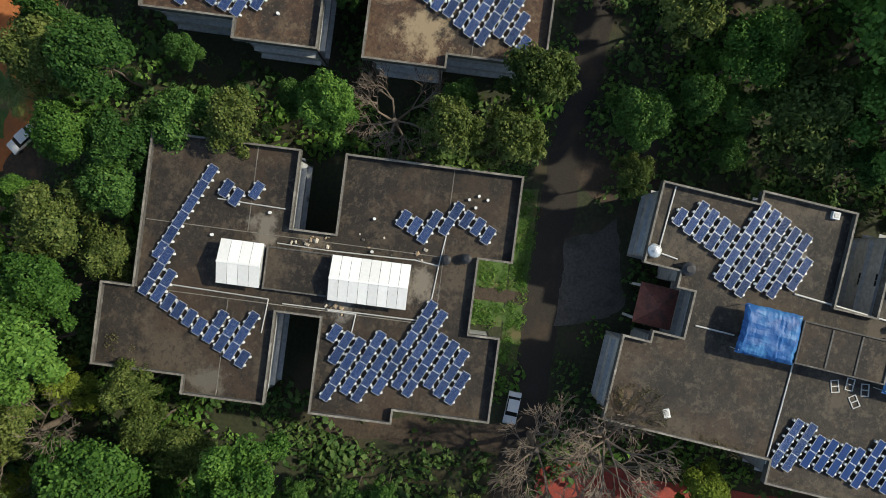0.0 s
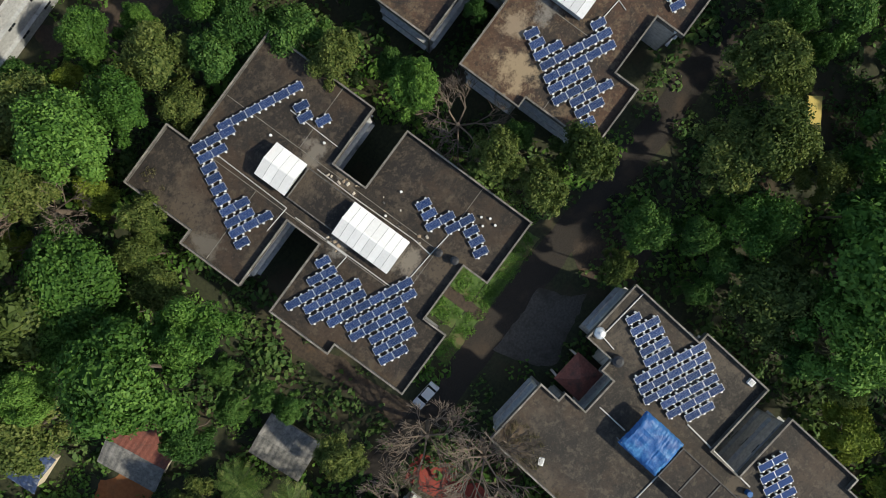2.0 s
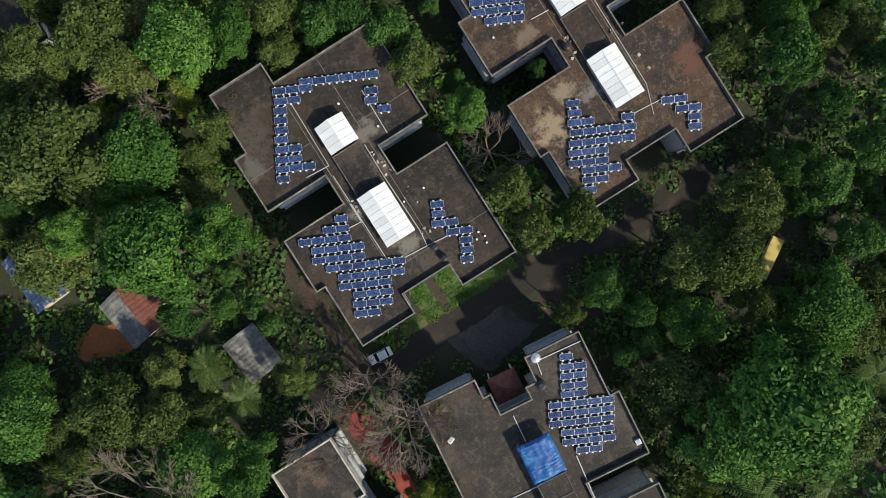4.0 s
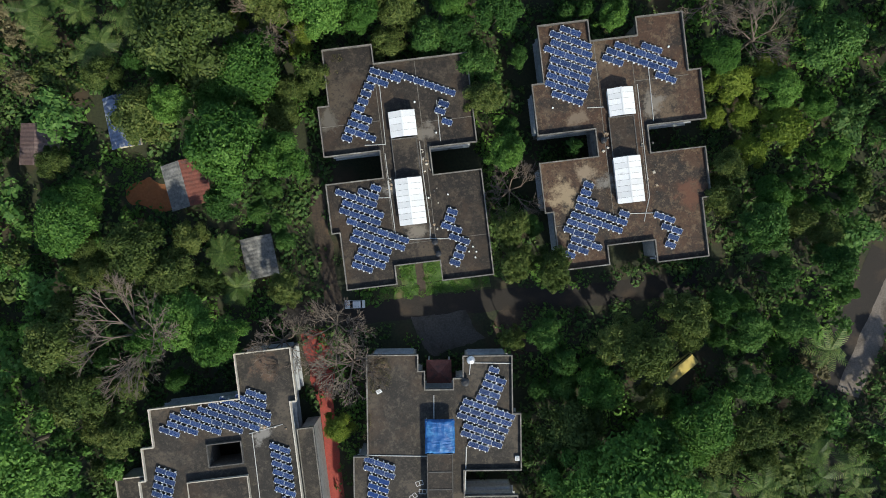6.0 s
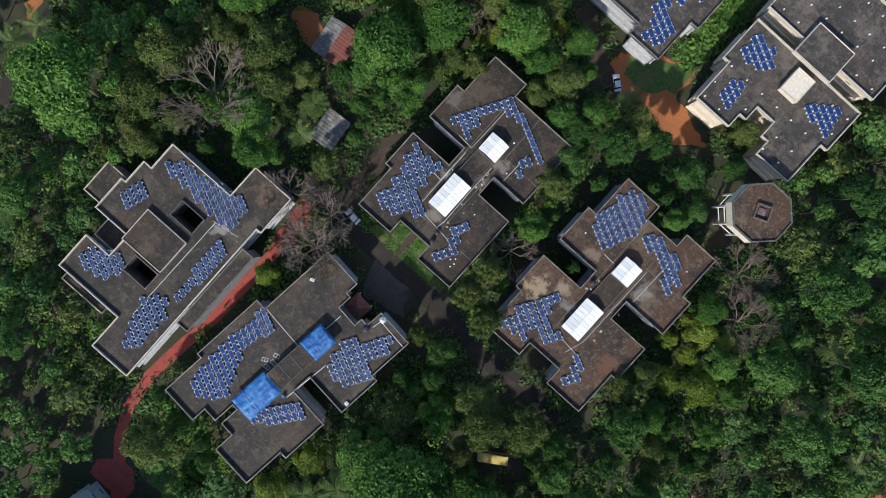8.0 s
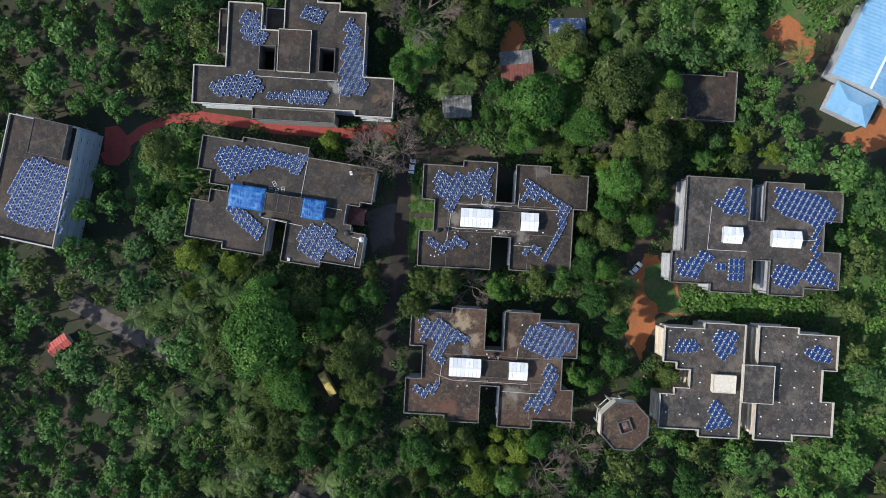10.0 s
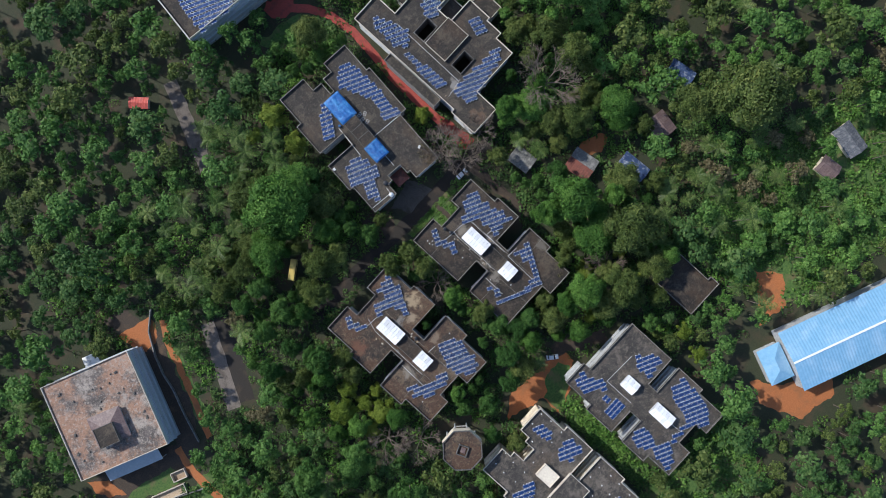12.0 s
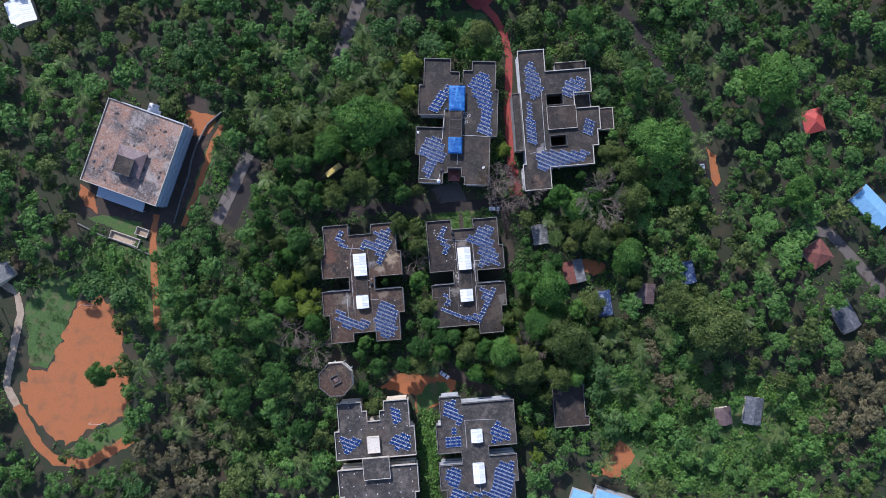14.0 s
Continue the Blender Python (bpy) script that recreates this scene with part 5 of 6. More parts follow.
# ---- vehicles ----
def car(x, y, turn, label, paint=M_CARWHITE):
    root = thing("car", pose(x, y, 0.05, 0, 0, turn), label, "car")
    L2, W2 = 2.0, 0.83
    prof = [(-L2, 0.35), (-L2, 0.75), (-1.9, 0.92), (-1.35, 0.98), (1.0, 0.95), (1.75, 0.8), (L2, 0.65), (L2, 0.35)]
    b = Build()
    n = len(prof)
    side = lambda s, k: [(px, s * (W2 - (0.06 if pz > 0.9 or abs(px) > 1.8 else 0)), pz) for px, pz in prof]
    b.add(side(-1, 0) + side(1, 0), [tuple(range(n)), tuple(range(2 * n - 1, n - 1, -1))] + [(i, i + n, (i + 1) % n + n, (i + 1) % n) for i in range(n)])
    part("body", b, paint, root)
    cab = Build().add([(-1.45, -0.74, 0.96), (0.95, -0.74, 0.94), (0.95, 0.74, 0.94), (-1.45, 0.74, 0.96), (-1.05, -0.6, 1.43), (0.15, -0.6, 1.43), (0.15, 0.6, 1.43), (-1.05, 0.6, 1.43)],
                      [(0, 1, 5, 4), (1, 2, 6, 5), (2, 3, 7, 6), (3, 0, 4, 7)])
    part("window_glass", cab, M_CARGLASS, root)
    part("roof", Build().prism([(-1.2, -0.66), (0.32, -0.66), (0.32, 0.66), (-1.2, 0.66)], 1.43, 1.49), paint, root)
    for px in (-1.25, 1.25):
        for s in (-1, 1):
            part("wheel", Build().tube((px, s * 0.66, 0.26), (px, s * 0.84, 0.26), 0.3, 0.3, 14), M_TYRE, root)
    for s in (-1, 1):
        part("headlight", Build().box(1.97, s * 0.6 - 0.14, 0.55, 2.01, s * 0.6 + 0.14, 0.68), M_ALU, root)


car(-19.6, -10.5, 175, "white hatchback car parked on the asphalt lane")
car(5.3, 53.4, 140, "white car parked on the orange clearing")
car(-103.0, -19.5, 95, "white car on the lane among trees")
CLEAR += [[(-20.5, 12.7), (-10.5, 12.7), (-10.5, 17.4), (-20.5, 17.4)], [(-1.1, 12.2), (7.3, 12.2), (7.3, 16.9), (-1.1, 16.9)], [(28.9, -9.5), (37.3, -9.5), (37.3, -4.7), (28.9, -4.7)]]
CLEAR.append([(37.5, -35), (47, -29), (45, -26), (36, -31.5)])
bus = thing("bus", pose(42.1, -30.6, 0, 0, 0, 33), "yellow bus parked between trees", "bus")
part("body", Build().box(-3.5, -1.05, 0.45, 3.5, 1.05, 2.7), M_YELLOW, bus)
part("roof", Build().box(-3.4, -0.95, 2.7, 3.4, 0.95, 2.82), M_YELLOW, bus)
part("window_band", Build().box(-3.3, -1.07, 1.5, 3.3, 1.07, 2.2), M_CARGLASS, bus)
for px in (-2.2, 2.2):
    for s in (-1, 1):
        part("wheel", Build().tube((px, s * 0.8, 0.45), (px, s * 1.04, 0.45), 0.45, 0.45, 14), M_TYRE, bus)


# ---- trees ----
def quads(name, pts, mat):
    """A mesh of separate four-cornered leaves from an array of shape (n, 4, 3)."""
    n = len(pts)
    me = bpy.data.meshes.new(name)
    me.vertices.add(4 * n)
    me.vertices.foreach_set("co", np.ascontiguousarray(pts, dtype=np.float32).ravel())
    me.loops.add(4 * n)
    me.loops.foreach_set("vertex_index", np.arange(4 * n, dtype=np.int32))
    me.polygons.add(n)
    me.polygons.foreach_set("loop_start", np.arange(0, 4 * n, 4, dtype=np.int32))
    me.update(calc_edges=True)
    me.materials.append(mat)
    return me


def leaves_on(rs, centres, radii, count, size, flat=0.75):
    """Leaf corners scattered on the outsides of a group of lobes."""
    w = radii ** 2
    idx = rs.choice(len(radii), count, p=w / w.sum())
    d = rs.normal(size=(count, 3))
    d[:, 2] = np.abs(d[:, 2]) * 0.9 - 0.35 * rs.random(count)
    d /= np.linalg.norm(d, axis=1, keepdims=True)
    sc = np.array([1, 1, flat])
    p = centres[idx] + d * radii[idx, None] * sc * (0.84 + 0.42 * rs.random((count, 1)) ** 2)
    keep = np.ones(count, bool)
    for c, r in zip(centres, radii):
        keep &= (np.linalg.norm((p - c) / sc, axis=1) > r * 0.84)
    p, d = p[keep], d[keep]
    n = len(p)
    nm = d + rs.normal(size=(n, 3)) * 0.45 + np.array([0, 0, 0.35])
    nm /= np.linalg.norm(nm, axis=1, keepdims=True)
    u = np.cross(nm, rs.normal(size=(n, 3)))
    u /= np.linalg.norm(u, axis=1, keepdims=True)
    v = np.cross(nm, u)
    s = size * rs.uniform(0.6, 1.35, (n, 1))
    droop = nm * s * -0.18
    return np.stack([p - u * s + droop, p - v * s * 0.6, p + u * s + droop, p + v * s * 0.6], axis=1)


def inner_leaves(rs, centres, radii, step, flat=0.75, na=9, nb=4):
    """Overlapping leaf sprays that close the inside of the large lobes, so that the crown is not see-through."""
    out = []
    for c, r in zip(centres[::step], radii[::step]):
        for b in range(nb):
            for a in range(na):
                th = 2 * math.pi * (a + 0.5 * (b % 2)) / na
                ph = math.pi * (0.02 + 0.55 * b / nb)
                d = np.array((math.sin(ph + 0.25) * math.cos(th), math.sin(ph + 0.25) * math.sin(th), math.cos(ph + 0.25) * flat))
                n = d + rs.normal(size=3) * 0.3
                n /= np.linalg.norm(n)
                u = np.cross(n, rs.normal(size=3))
                u /= np.linalg.norm(u)
                v = np.cross(n, u)
                p = c + d * r * rs.uniform(0.60, 0.76)
                k = r * 0.48
                out.append([p - u * k, p - v * k * 0.8, p + u * k, p + v * k * 0.8])
    return np.array(out)


def lobes(rs, R, H, n, z0, sub=5):
    """Lobe centres and radii that make up a crown of radius R and height H whose foot is at z0; small lobes sit on large ones."""
    out, rad = [], []
    for i in range(n):
        a = i * 2.39996 + rs.uniform(-0.5, 0.5)
        q = math.sqrt((i + 0.3) / n) * rs.uniform(0.72, 1.22)
        r = R * rs.uniform(0.19, 0.37) * (1.15 - 0.35 * q)
        c = np.array((R * 0.74 * q * math.cos(a), R * 0.74 * q * math.sin(a), z0 + H * (0.25 + 0.6 * (1 - q * q)) + rs.uniform(-0.14, 0.14) * H))
        out.append(c)
        rad.append(r)
        for _ in range(sub):
            d = rs.normal(size=3)
            d[2] = abs(d[2]) * 0.8
            d /= np.linalg.norm(d)
            out.append(c + d * r * 0.8)
            rad.append(r * rs.uniform(0.35, 0.55))
    return np.array(out), np.array(rad)


def trunk_build(rs, centres, h, r=0.22):
    b = Build()
    p = Vector((0, 0, 0))
    for i in range(3):
        q = Vector((rs.uniform(-0.25, 0.25), rs.uniform(-0.25, 0.25), h * (i + 1) / 3))
        b.tube(p, q, r * (1 - 0.2 * i), r * (0.8 - 0.2 * i), 7)
        p = q
    for c in centres[::12]:
        mid = p.lerp(Vector(c), 0.5) + Vector((0, 0, -0.3))
        b.tube(p - Vector((0, 0, 0.4)), mid, r * 0.4, r * 0.25, 5)
        b.tube(mid, c, r * 0.25, r * 0.08, 5)
    return b


def tree_proto(seed, label, mat, R=5.4, H=4.2, z0=6.2, n=18, count=10500, size=0.19):
    rs = np.random.RandomState(seed)
    c, r = lobes(rs, R, H, n, z0)
    root = thing("tree", pose(0, 0, 0), label, "tree", "campus trees")
    part("trunk", trunk_build(rs, c, z0), M_BARK, root)
    part("crown", quads("crown", np.concatenate([leaves_on(rs, c, r, count, size), inner_leaves(rs, c, r, 6)]), mat), None, root)
    return root


def palm_proto(seed):
    rs = random.Random(seed)
    root = thing("palm_tree", pose(0, 0, 0), "coconut palm with arching feathered fronds", "palm tree", "coconut palms")
    b = Build()
    p = Vector((0, 0, 0))
    for i in range(5):
        q = Vector((0.12 * i * i * 0.2, 0.05 * i, 2.0 * (i + 1)))
        b.tube(p, q, 0.2 - 0.015 * i, 0.19 - 0.015 * i, 7)
        p = q
    part("trunk", b, M_BARK, root)
    leaf = []
    for i in range(26):
        t0 = i / 26
        L0 = 0.9 * math.sin(math.pi * (0.12 + 0.8 * t0)) + 0.15
        x, z = 4.2 * t0, 1.0 * t0 - 1.9 * t0 * t0 * 1.0
        for s in (-1, 1):
            leaf.append([(x, 0, z), (x + 0.11, 0, z), (x + 0.46, s * L0, z - 0.3 * L0), (x + 0.40, s * L0, z - 0.3 * L0)])
    frond = quads("frond", np.array(leaf), F_PALM)
    for i in range(17):
        part("frond", frond, None, root, m=pose(p.x, p.y, p.z, rs.uniform(-15, 15), rs.uniform(-30, 22), i * 360 / 17 + rs.uniform(-9, 9)) @ Matrix.Scale(rs.uniform(0.8, 1.05), 4))
    return root


def bare_proto(seed, R=5.0, H=8.5):
    rs = random.Random(seed)
    root = thing("bare_tree", pose(0, 0, 0), "leafless tree with pale spreading branches", "tree", "bare trees")
    def grow(b, p, d, ln, r, depth):
        q = p + d * ln
        b.tube(p, q, r, r * 0.65, 5 if depth < 3 else 3)
        if depth >= 5:
            return
        for _ in range(4 if depth == 2 else 3):
            nd = (d + Vector((rs.uniform(-1, 1), rs.uniform(-1, 1), rs.uniform(-0.35, 0.45))) * 0.75).normalized()
            nd.z = max(nd.z, 0.02)
            grow(b, q - d * ln * rs.uniform(0, 0.3), nd, ln * rs.uniform(0.62, 0.84), max(r * 0.6, 0.022), depth + 1)

    t = Build().tube((0, 0, 0), (0.1, 0.05, H * 0.45), 0.26, 0.19, 8)
    part("trunk", t, M_BARE, root)
    for i in range(7):
        a = i * 0.9 + rs.uniform(-0.3, 0.3)
        b = Build()
        up = rs.uniform(0.25, 0.9)
        grow(b, Vector((0.1, 0.05, H * rs.uniform(0.34, 0.45))), Vector((math.cos(a), math.sin(a), up)).normalized(), R * 0.36, 0.10, 1)
        part("limb", b, M_BARE, root)
    return root


PROTOS = {
    "deep": [tree_proto(1, "dense deep green broadleaf tree", F_DEEP), tree_proto(2, "dense deep green broadleaf tree", F_DEEP, 5.6, 5.0, 6.4, 22, 11000), tree_proto(3, "dense deep green broadleaf tree", F_DEEP, 5.2, 3.6, 6.8, 15, 9800)],
    "bright": [tree_proto(4, "bright green broadleaf tree with lobed crown", F_BRIGHT, 5.4, 4.0, 6.2, 20, 14500, 0.16), tree_proto(5, "bright green broadleaf tree with lobed crown", F_BRIGHT, 5.5, 4.6, 6.0, 16, 14500, 0.165)],
    "olive": [tree_proto(6, "olive green tree with loose airy crown", F_OLIVE, 5.4, 5.0, 5.8, 19, 8600, 0.17), tree_proto(7, "olive green tree with loose airy crown", F_OLIVE, 5.2, 4.4, 6.2, 15, 8200, 0.165)],
    "lime": [tree_proto(8, "yellow green young tree with dense crown", F_LIME, 5.0, 4.4, 5.4, 16, 9500, 0.175)],
    "palm": [palm_proto(1), palm_proto(2)],
    "bare": [bare_proto(11), bare_proto(12), bare_proto(13)],
}
used = set()
trng = random.Random(21)


def plant(kind, x, y, r, lift=1.0):
    which = trng.randrange(len(PROTOS[kind]))
    proto = PROTOS[kind][which]
    s = r / (5.0 if kind == "bare" else 4.0 if kind == "palm" else 5.4)
    zs = (0.62 + 0.38 * s) * lift * trng.uniform(0.92, 1.1)
    m = pose(x, y, 0, 0, 0, trng.uniform(0, 360)) @ Matrix.Diagonal((s, s, zs, 1))
    if (kind, which) not in used:
        used.add((kind, which))
        proto.matrix_basis = m
    else:
        copy_thing(proto, m)
    PLANTED.append((x, y, r))


PLANTED = []
for kind, group in (
    ("bright", [(-32.2, 34.5, 7.8), (-38.8, 31.5, 4.7), (-28.0, 18.4, 6.0), (-36.5, 21.0, 6.0), (-11.0, 42.5, 5.6), (-17.5, 44.0, 4.6), (12.2, 14.0, 4.4), (-46, 30, 5.0), (-43.4, -13.1, 6.2), (34.4, 36.4, 3.6), (-125.4, -49.3, 8.0), (-133.2, -7.4, 8.6), (-56, -12, 4.5), (-82.4, -28.9, 8.0), (27.7, -46.1, 8.0), (19.5, -46.5, 5.6), (24.0, -30.0, 5.8)]),
    ("deep", [(0.6, 37.4, 4.4), (6.0, 37.0, 4.2), (13.7, 39.5, 6.0), (9.2, 31.5, 4.6), (20, 46, 5.0), (55.6, -3.4, 6.5), (-73.9, -53.8, 7.0), (-57, -79.0, 6.5), (68, 46, 8.6), (85.4, 38.5, 8.5), (72, 26.9, 7.6), (85.4, 19.9, 8.0), (60, 66, 6.5), (15.7, -18.9, 4.4), (18.5, -24.5, 3.8), (57, -6, 4.6), (84, 54, 8.0), (134.1, 39.7, 6.6), (25, 14.2, 2.2), (48, -18, 4.2), (69, -13, 5.5), (33, -40, 5.5)]),
    ("olive", [(-26.5, 46.0, 5.6), (9.6, 24.6, 4.4), (11.4, 0.8, 4.3), (11.6, -5.5, 4.4), (40.5, -18.6, 6.0), (28.4, -22.0, 6.0), (18.0, -7.5, 4.8), (18.2, -37.0, 7.0), (32.6, -24.4, 4.6), (-71.2, -9.8, 7.0), (-19, -76.0, 4.6), (-96.8, 39.8, 10.0), (-42.0, 41.8, 7.8), (-84.4, 30.0, 8.6), (-27.0, 51.4, 7.6), (-20.6, 32.0, 2.6)]),
    ("lime", [(56.0, 22.8, 5.0), (58.0, 9.4, 4.4), (-24.8, -32.6, 3.9), (-27.6, 86.6, 3.9), (-30, 78, 3.6)]),
    ("bare", [(12.6, 8.0, 7.6), (54.5, 38.4, 8.4), (-24.0, -20.8, 7.6), (-58.3, -10.5, 8.0), (-22.6, -13.0, 5.0), (-20.0, -20.6, 5.0), (-33.1, -15.0, 5.0), (-28.2, 44.0, 5.0), (61, 30, 5.0), (-38, 36, 4.5)]),
    ("palm", [(-41.6, 3.1, 3.6), (-40.0, -4.2, 3.3), (-50.5, 44.7, 4.2), (-46.6, 53.1, 4.2), (-41.3, 50.5, 3.9), (-58.3, 43.2, 4.2), (-98.6, -68.8, 4.2), (-133.0, -33.5, 3.6), (-70, 46, 3.8), (-80, 42, 3.6), (-62, 50, 3.5), (-96, 52, 3.6), (10, 50, 3.4), (-112, 40, 3.6), (-104, 58, 3.8), (64, -48, 3.6), (52, -62, 3.6), (-120, 20, 3.6), (-98, 8, 3.4), (-88, 66, 3.6), (-124, 84, 3.6), (44, -52, 3.6), (70, -60, 3.6)]),
):
    for x, y, r in group:
        plant(kind, x, y, r, 1.3 if kind == "bare" else 1.0 if kind in ("palm", "lime") else 1.28)


def blocked(x, y, r):
    for poly in FOOTPRINTS:
        cx = [p[0] for p in poly]
        cy = [p[1] for p in poly]
        if min(cx) - r < x < max(cx) + r and min(cy) - r < y < max(cy) + r:
            k = r * 0.74
            if any(inside(poly, x + k * math.cos(a), y + k * math.sin(a)) for a in (0, 0.8, 1.6, 2.4, 3.1, 3.9, 4.7, 5.5)) or inside(poly, x, y):
                return True
    for poly in CLEAR:
        cx = [p[0] for p in poly]
        cy = [p[1] for p in poly]
        if min(cx) - r < x < max(cx) + r and min(cy) - r < y < max(cy) + r:
            k = r * 0.7
            if any(inside(poly, x + k * math.cos(a), y + k * math.sin(a)) for a in (0, 0.8, 1.6, 2.4, 3.1, 3.9, 4.7, 5.5)) or inside(poly, x, y):
                return True
    return False


def openness(x, y):
    """How open the ground is: meadows carry few trees."""
    for poly, share in ((MEADOW, 0.22), (PATH_MEADOW, 0.25), (RED_PATH_LAWN, 0.3), (STRIP_MEADOW, 0.0), (EAST_MEADOW, 0.12)):
        if inside(poly, x, y):
            return share
    return 1.0


# coconut palms scattered through the woods, each crown one mesh
def wood_palm_proto(seed):
    rs = random.Random(seed)
    root = thing("palm_tree", pose(0, 0, 0), "coconut palm standing among the woodland crowns", "palm tree", "woodland palms")
    part("trunk", Build().tube((0, 0, 0), (0.3, 0.1, 6), 0.2, 0.16, 6).tube((0.3, 0.1, 6), (0.5, 0.3, 11.4), 0.16, 0.12, 6), M_BARK, root)
    fronds = []
    for i in range(15):
        m = pose(0.5, 0.3, 11.4, rs.uniform(-15, 15), rs.uniform(-28, 30), i * 360 / 15 + rs.uniform(-9, 9)) @ Matrix.Scale(rs.uniform(0.8, 1.05), 4)
        for k in range(0, 22, 2):
            t0 = k / 22
            half = 0.95 * math.sin(math.pi * (0.12 + 0.8 * t0)) + 0.15
            x, z = 4.3 * t0, t0 - 1.9 * t0 * t0
            for sy in (-1, 1):
                fronds.append([tuple(m @ Vector(c)) for c in ((x, 0, z), (x + 0.2, 0, z), (x + 0.58, sy * half * 0.8, z - 0.3 * half), (x + 0.44, sy * half * 0.8, z - 0.3 * half))])
    part("crown", quads("crown", np.array(fronds), F_PALM), None, root)
    return root


prng = random.Random(33)
palms = [wood_palm_proto(3), wood_palm_proto(4), wood_palm_proto(5)]
stand = [(28.5, -63.3), (28.2, -56.2), (41.6, -61.3), (45.9, -73.2), (17.8, -55.5), (67.5, -49.4), (-61.4, 42.2), (-53.4, 47.5), (-48.9, 53.6), (-51.8, 80.8), (24.5, -78.1), (45.6, -21.2)]
GROVES = [(40, -62, 26, 18), (70, -40, 20, 8), (-72, 58, 22, 9), (-100, 84, 26, 8), (-60, 96, 10, 3), (-120, -20, 26, 8), (100, 40, 22, 9), (60, 84, 14, 5), (90, 66, 18, 6), (-20, -128, 24, 8), (-90, -60, 22, 6), (140, -70, 18, 6)]
for gx, gy, gr, n in GROVES:
    for _ in range(n):
        a, d = prng.uniform(0, 6.283), gr * math.sqrt(prng.random())
        stand.append((gx + d * math.cos(a), gy + d * math.sin(a)))
planted_palms = 0
for x, y in stand:
    if blocked(x, y, 3.4) or any(math.hypot(x - q[0], y - q[1]) < 3.2 for q in PLANTED):
        continue
    s = prng.uniform(0.8, 1.08)
    m = pose(x, y, 0, 0, 0, prng.uniform(0, 360)) @ Matrix.Diagonal((s, s, s * prng.uniform(0.92, 1.12), 1))
    if planted_palms < 3:
        palms[planted_palms].matrix_basis = m
    else:
        copy_thing(palms[prng.randrange(3)], m)
    planted_palms += 1
    PLANTED.append((x, y, 2.0))

woods = []
frng = random.Random(5)
taken = np.zeros((4000, 3))
count = len(PLANTED)
taken[:count] = PLANTED
for _ in range(26000):
    x, y = frng.uniform(-212, 212), frng.uniform(-165, 165)
    if math.hypot(x, y * 1.15) > 212 or count >= 3990:
        continue
    r = frng.choice((3.0, 4.0, 5.0, 5.8, 6.6, 7.6))
    d = np.hypot(taken[:count, 0] - x, taken[:count, 1] - y)
    if (d < (taken[:count, 2] + r) * (0.58 if r < 4 else 0.63)).any() or frng.random() > openness(x, y) or blocked(x, y, r):
        continue
    taken[count] = (x, y, r)
    count += 1
    woods.append((x, y, r))
woods.sort(key=lambda q: math.hypot(q[0], q[1]))
near = [q for q in woods[:115]]
for x, y, r in near:
    f = 0.5 + 0.9 * noise.noise((x * 0.03, y * 0.03, 2.0)) + trng.uniform(-0.3, 0.3)
    kind = "deep" if f < 0.45 else "olive" if f < 0.68 else "bright" if f < 0.95 else "lime"
    plant(kind, x, y, r)
    PLANTED.pop()

# the far woods, too many to count, as one mesh for each of three tints
shapes = []
for sd in range(7):
    rs = np.random.RandomState(100 + sd)
    c, r = lobes(rs, 4.0, 3.2 + 0.3 * sd, 9 + sd, 5.2, 3)
    shapes.append(np.concatenate([leaves_on(rs, c, r, 640, 0.335), inner_leaves(rs, c, r, 4, na=5, nb=2)]))
heaps = {"deep": [], "olive": [], "bright": [], "dry": [], "fresh": []}
DRY = [(-87.8, 51.5, 20), (-100, 60, 12), (106.2, 68.1, 17), (112, 80, 14), (-150, 78, 16), (-58, -14, 8), (62, -30, 9), (-160, 62, 14), (80, -8, 7)]
FRESH = [(-82, 8, 24), (-72, -34, 18), (-60, 2, 10), (-122, -52.4, 14), (-135.7, 11.8, 16), (-150, 45, 14), (-70, 85, 26), (-120, 90, 26), (157.6, -67.7, 18), (146, -50, 14), (140, -4, 14), (166, 78, 16), (60, 78, 14), (64, 100, 18), (-110, 30, 12)]
for x, y, r in woods[115:]:
    s = r / 4.0
    tall = 1.0 + 0.55 * noise.noise((x * 0.045, y * 0.045, 7.0)) + frng.uniform(-0.14, 0.22)
    a = frng.uniform(0, 6.283)
    ca, sa = math.cos(a), math.sin(a)
    q = shapes[frng.randrange(7)] * np.array([s, s, (0.6 + 0.4 * s) * tall])
    q = q @ np.array([[ca, sa, 0], [-sa, ca, 0], [0, 0, 1]]) + np.array([x, y, frng.uniform(-1.2, 1.2)])
    f = 0.45 + 0.9 * noise.noise((x * 0.025, y * 0.025, 2.0)) + frng.uniform(-0.35, 0.35)
    if any(math.hypot(x - zx, y - zy) < zr and frng.random() < 0.75 for zx, zy, zr in DRY):
        heaps["dry"].append(q)
    elif any(math.hypot(x - zx, y - zy) < zr and frng.random() < 0.6 for zx, zy, zr in FRESH):
        heaps["fresh"].append(q)
    else:
        heaps["deep" if f < 0.46 else "olive" if f < 0.70 else "bright"].append(q)
for key, mat, label in (("deep", F_DEEP, "dense dark green woodland canopy"), ("olive", F_OLIVE, "olive green woodland canopy"), ("bright", F_WOODS, "mixed green woodland canopy"), ("dry", F_DRY, "dry grey brown woodland canopy"), ("fresh", F_BANANA, "fresh light green woodland canopy")):
    tagged(new("woodland", quads("woodland", np.concatenate(heaps[key]), mat)), label, "woodland", kind="stuff")
stems = Build()
for x, y, r in woods[115:]:
    stems.tube((x, y, 0), (x, y, 6.0 * (0.6 + 0.1 * r)), 0.2, 0.12, 4)
tagged(part("woodland_trunks", stems, M_BARK), "brown trunks of the far woods", "trunks", kind="stuff")

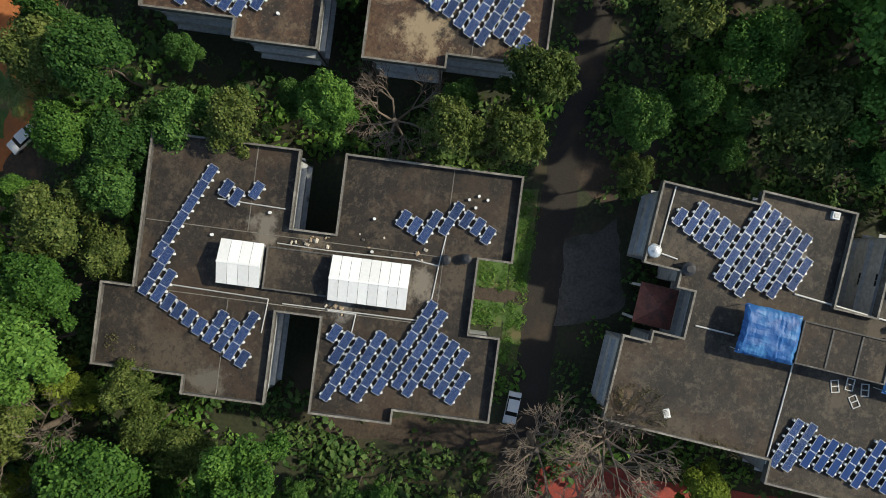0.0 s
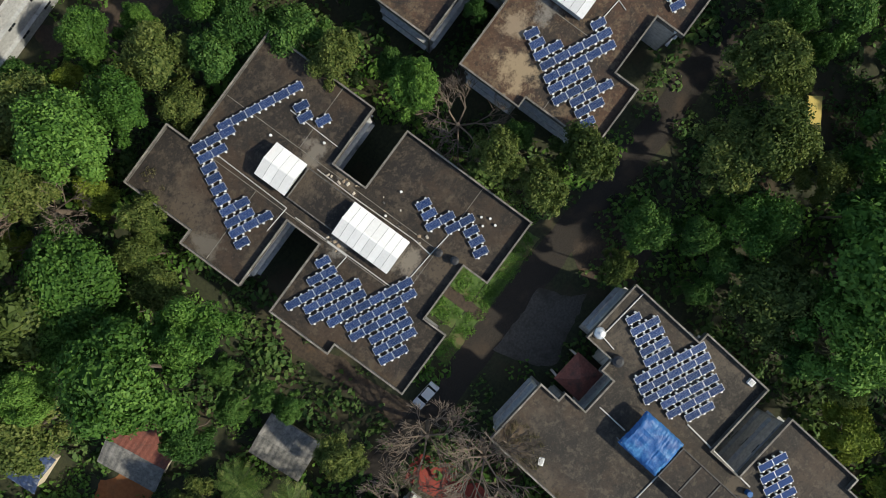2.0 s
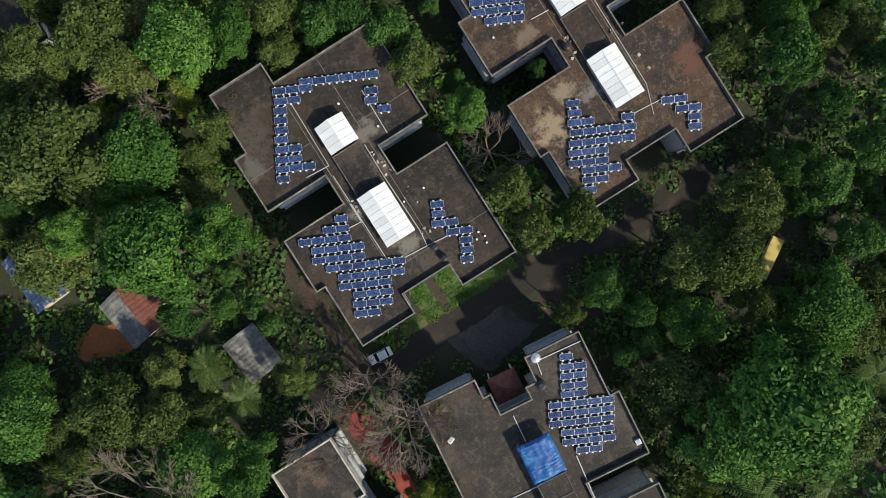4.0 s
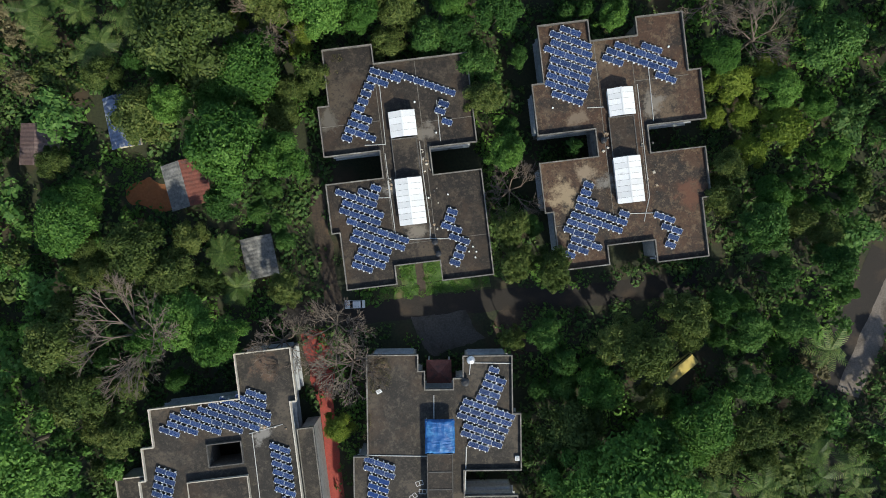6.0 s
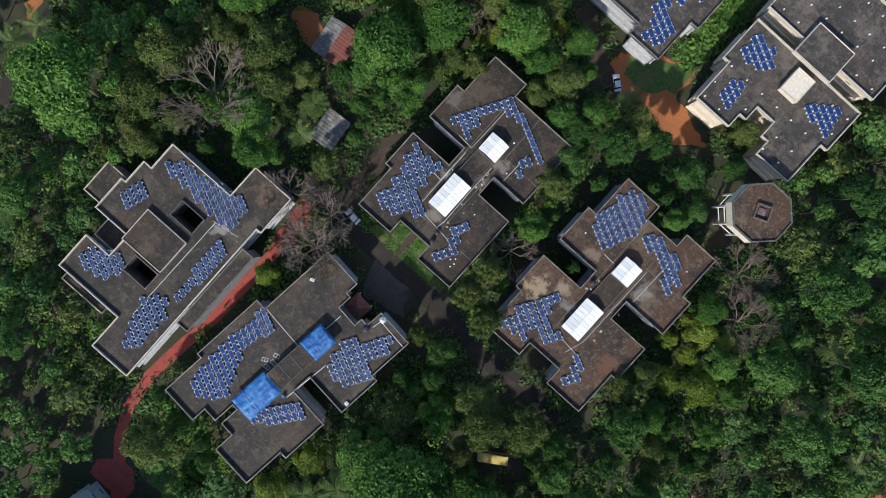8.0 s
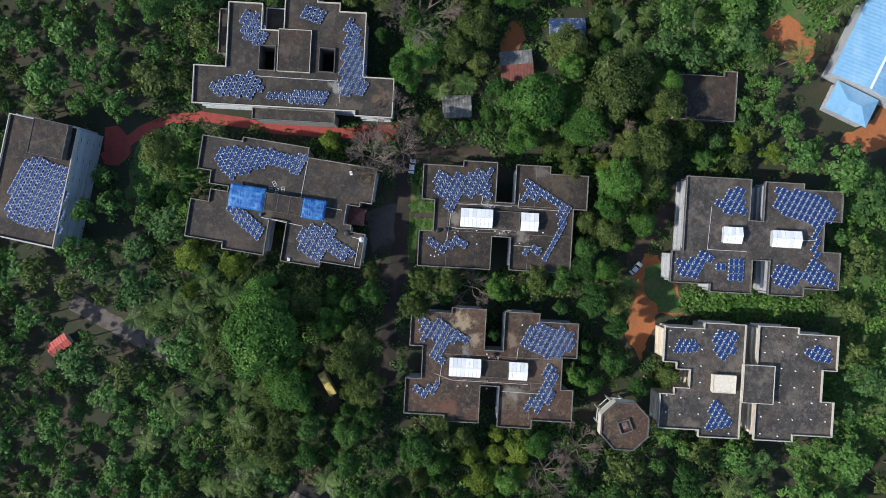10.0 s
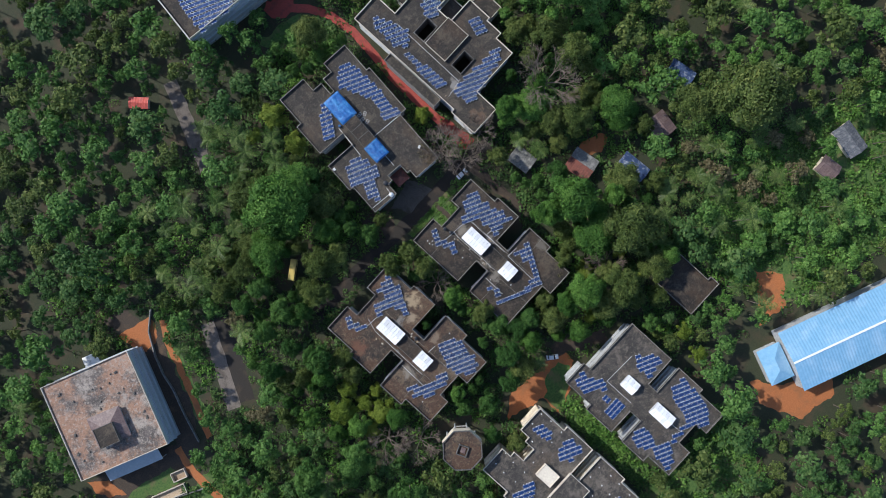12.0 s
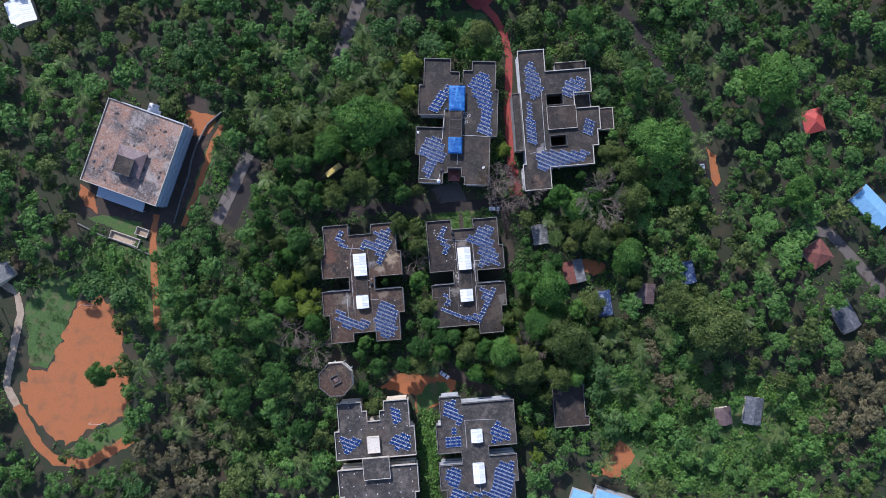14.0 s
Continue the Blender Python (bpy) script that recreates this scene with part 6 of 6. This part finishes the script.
# low growth between the trees
rs = np.random.RandomState(9)
tuft = [leaves_on(np.random.RandomState(200 + i), np.array([[0, 0, 0.15], [0.75, 0.3, 0.05], [-0.55, 0.5, 0.2], [0.1, -0.7, 0.1]]), np.array([0.75, 0.5, 0.6, 0.5]), 58, 0.19) for i in range(6)]
low, pale = [], []
brush = random.Random(12)
while len(low) + len(pale) < 6400:
    near_in = brush.random() < 0.72
    lim = 105 if near_in else 205
    x, y = brush.uniform(-lim, lim), brush.uniform(-lim * 0.8, lim * 0.8)
    if math.hypot(x, y) > 205 or blocked(x, y, 1.0):
        continue
    s = brush.uniform(0.9, 2.7)
    (pale if noise.noise((x * 0.06, y * 0.06, 4.0)) > 0.12 else low).append(tuft[brush.randrange(6)] * np.array([s, s, s * 0.9]) + np.array([x, y, 0]))
for poly_, n in ((MEADOW, 700), (PATH_MEADOW, 240), (STRIP_MEADOW, 90), (EAST_MEADOW, 420)):
    for _ in range(n):
        x, y = brush.uniform(min(p[0] for p in poly_), max(p[0] for p in poly_)), brush.uniform(min(p[1] for p in poly_), max(p[1] for p in poly_))
        if inside(poly_, x, y) and not blocked(x, y, 2.0):
            s = brush.uniform(1.5, 3.4)
            (pale if brush.random() < 0.6 else low).append(tuft[brush.randrange(5)] * np.array([s, s, s * 0.8]) + np.array([x, y, 0]))
for _ in range(150):
    x, y = brush.uniform(146, 168), brush.uniform(2, 38)
    if inside(FIELD_LAWN, x, y):
        s = brush.uniform(0.4, 1.5)
        low.append(tuft[brush.randrange(5)] * np.array([s, s, s * 0.6]) + np.array([x, y, 0]))
for x0, y0, x1, y1, n in ((-9.8, -7.8, -7.2, -4.0, 26), (-5.2, -7.8, -2.2, -4.0, 26), (-14, -10.4, 7.4, -8.4, 110), (8.2, -8, 10.0, 11.0, 60)):
    for _ in range(n):
        s = brush.uniform(0.3, 0.7)
        pale.append(tuft[brush.randrange(5)] * s + np.array([brush.uniform(x0, x1), brush.uniform(y0, y1), 0]))
tagged(new("undergrowth", quads("undergrowth", np.concatenate(low), F_WOODS)), "green shrubs and low growth under the trees", "undergrowth", kind="stuff")
tagged(new("undergrowth", quads("undergrowth", np.concatenate(pale), F_BRIGHT)), "bright green shrubs and low growth in clearings", "undergrowth", kind="stuff")

# weeds in the silted corners of the roofs
weeds = []
for corner, n in (([(-17.0, -20.5), (-13.2, -20.4), (-13.0, -24.5), (-15.7, -27.3), (-17.6, -27.0)], 46), ([(-19.0, -30.0), (-17.6, -29.8), (-18.6, -34.5), (-19.8, -34.5)], 16), ([(-18.2, 35.8), (-14.0, 36.0), (-18.0, 30.0)], 10), ([(30.2, 35.5), (38.0, 32.0), (37.0, 31.8)], 6)):
    while n:
        x, y = brush.uniform(min(p[0] for p in corner), max(p[0] for p in corner)), brush.uniform(min(p[1] for p in corner), max(p[1] for p in corner))
        if inside(corner, x, y):
            n -= 1
            weeds.append(tuft[brush.randrange(5)] * brush.uniform(0.15, 0.5) + np.array([x, y, TOP]))
tagged(new("roof_weeds", quads("roof_weeds", np.concatenate(weeds), F_DRY)), "dry weeds growing in silted roof corners", "weeds", kind="stuff")
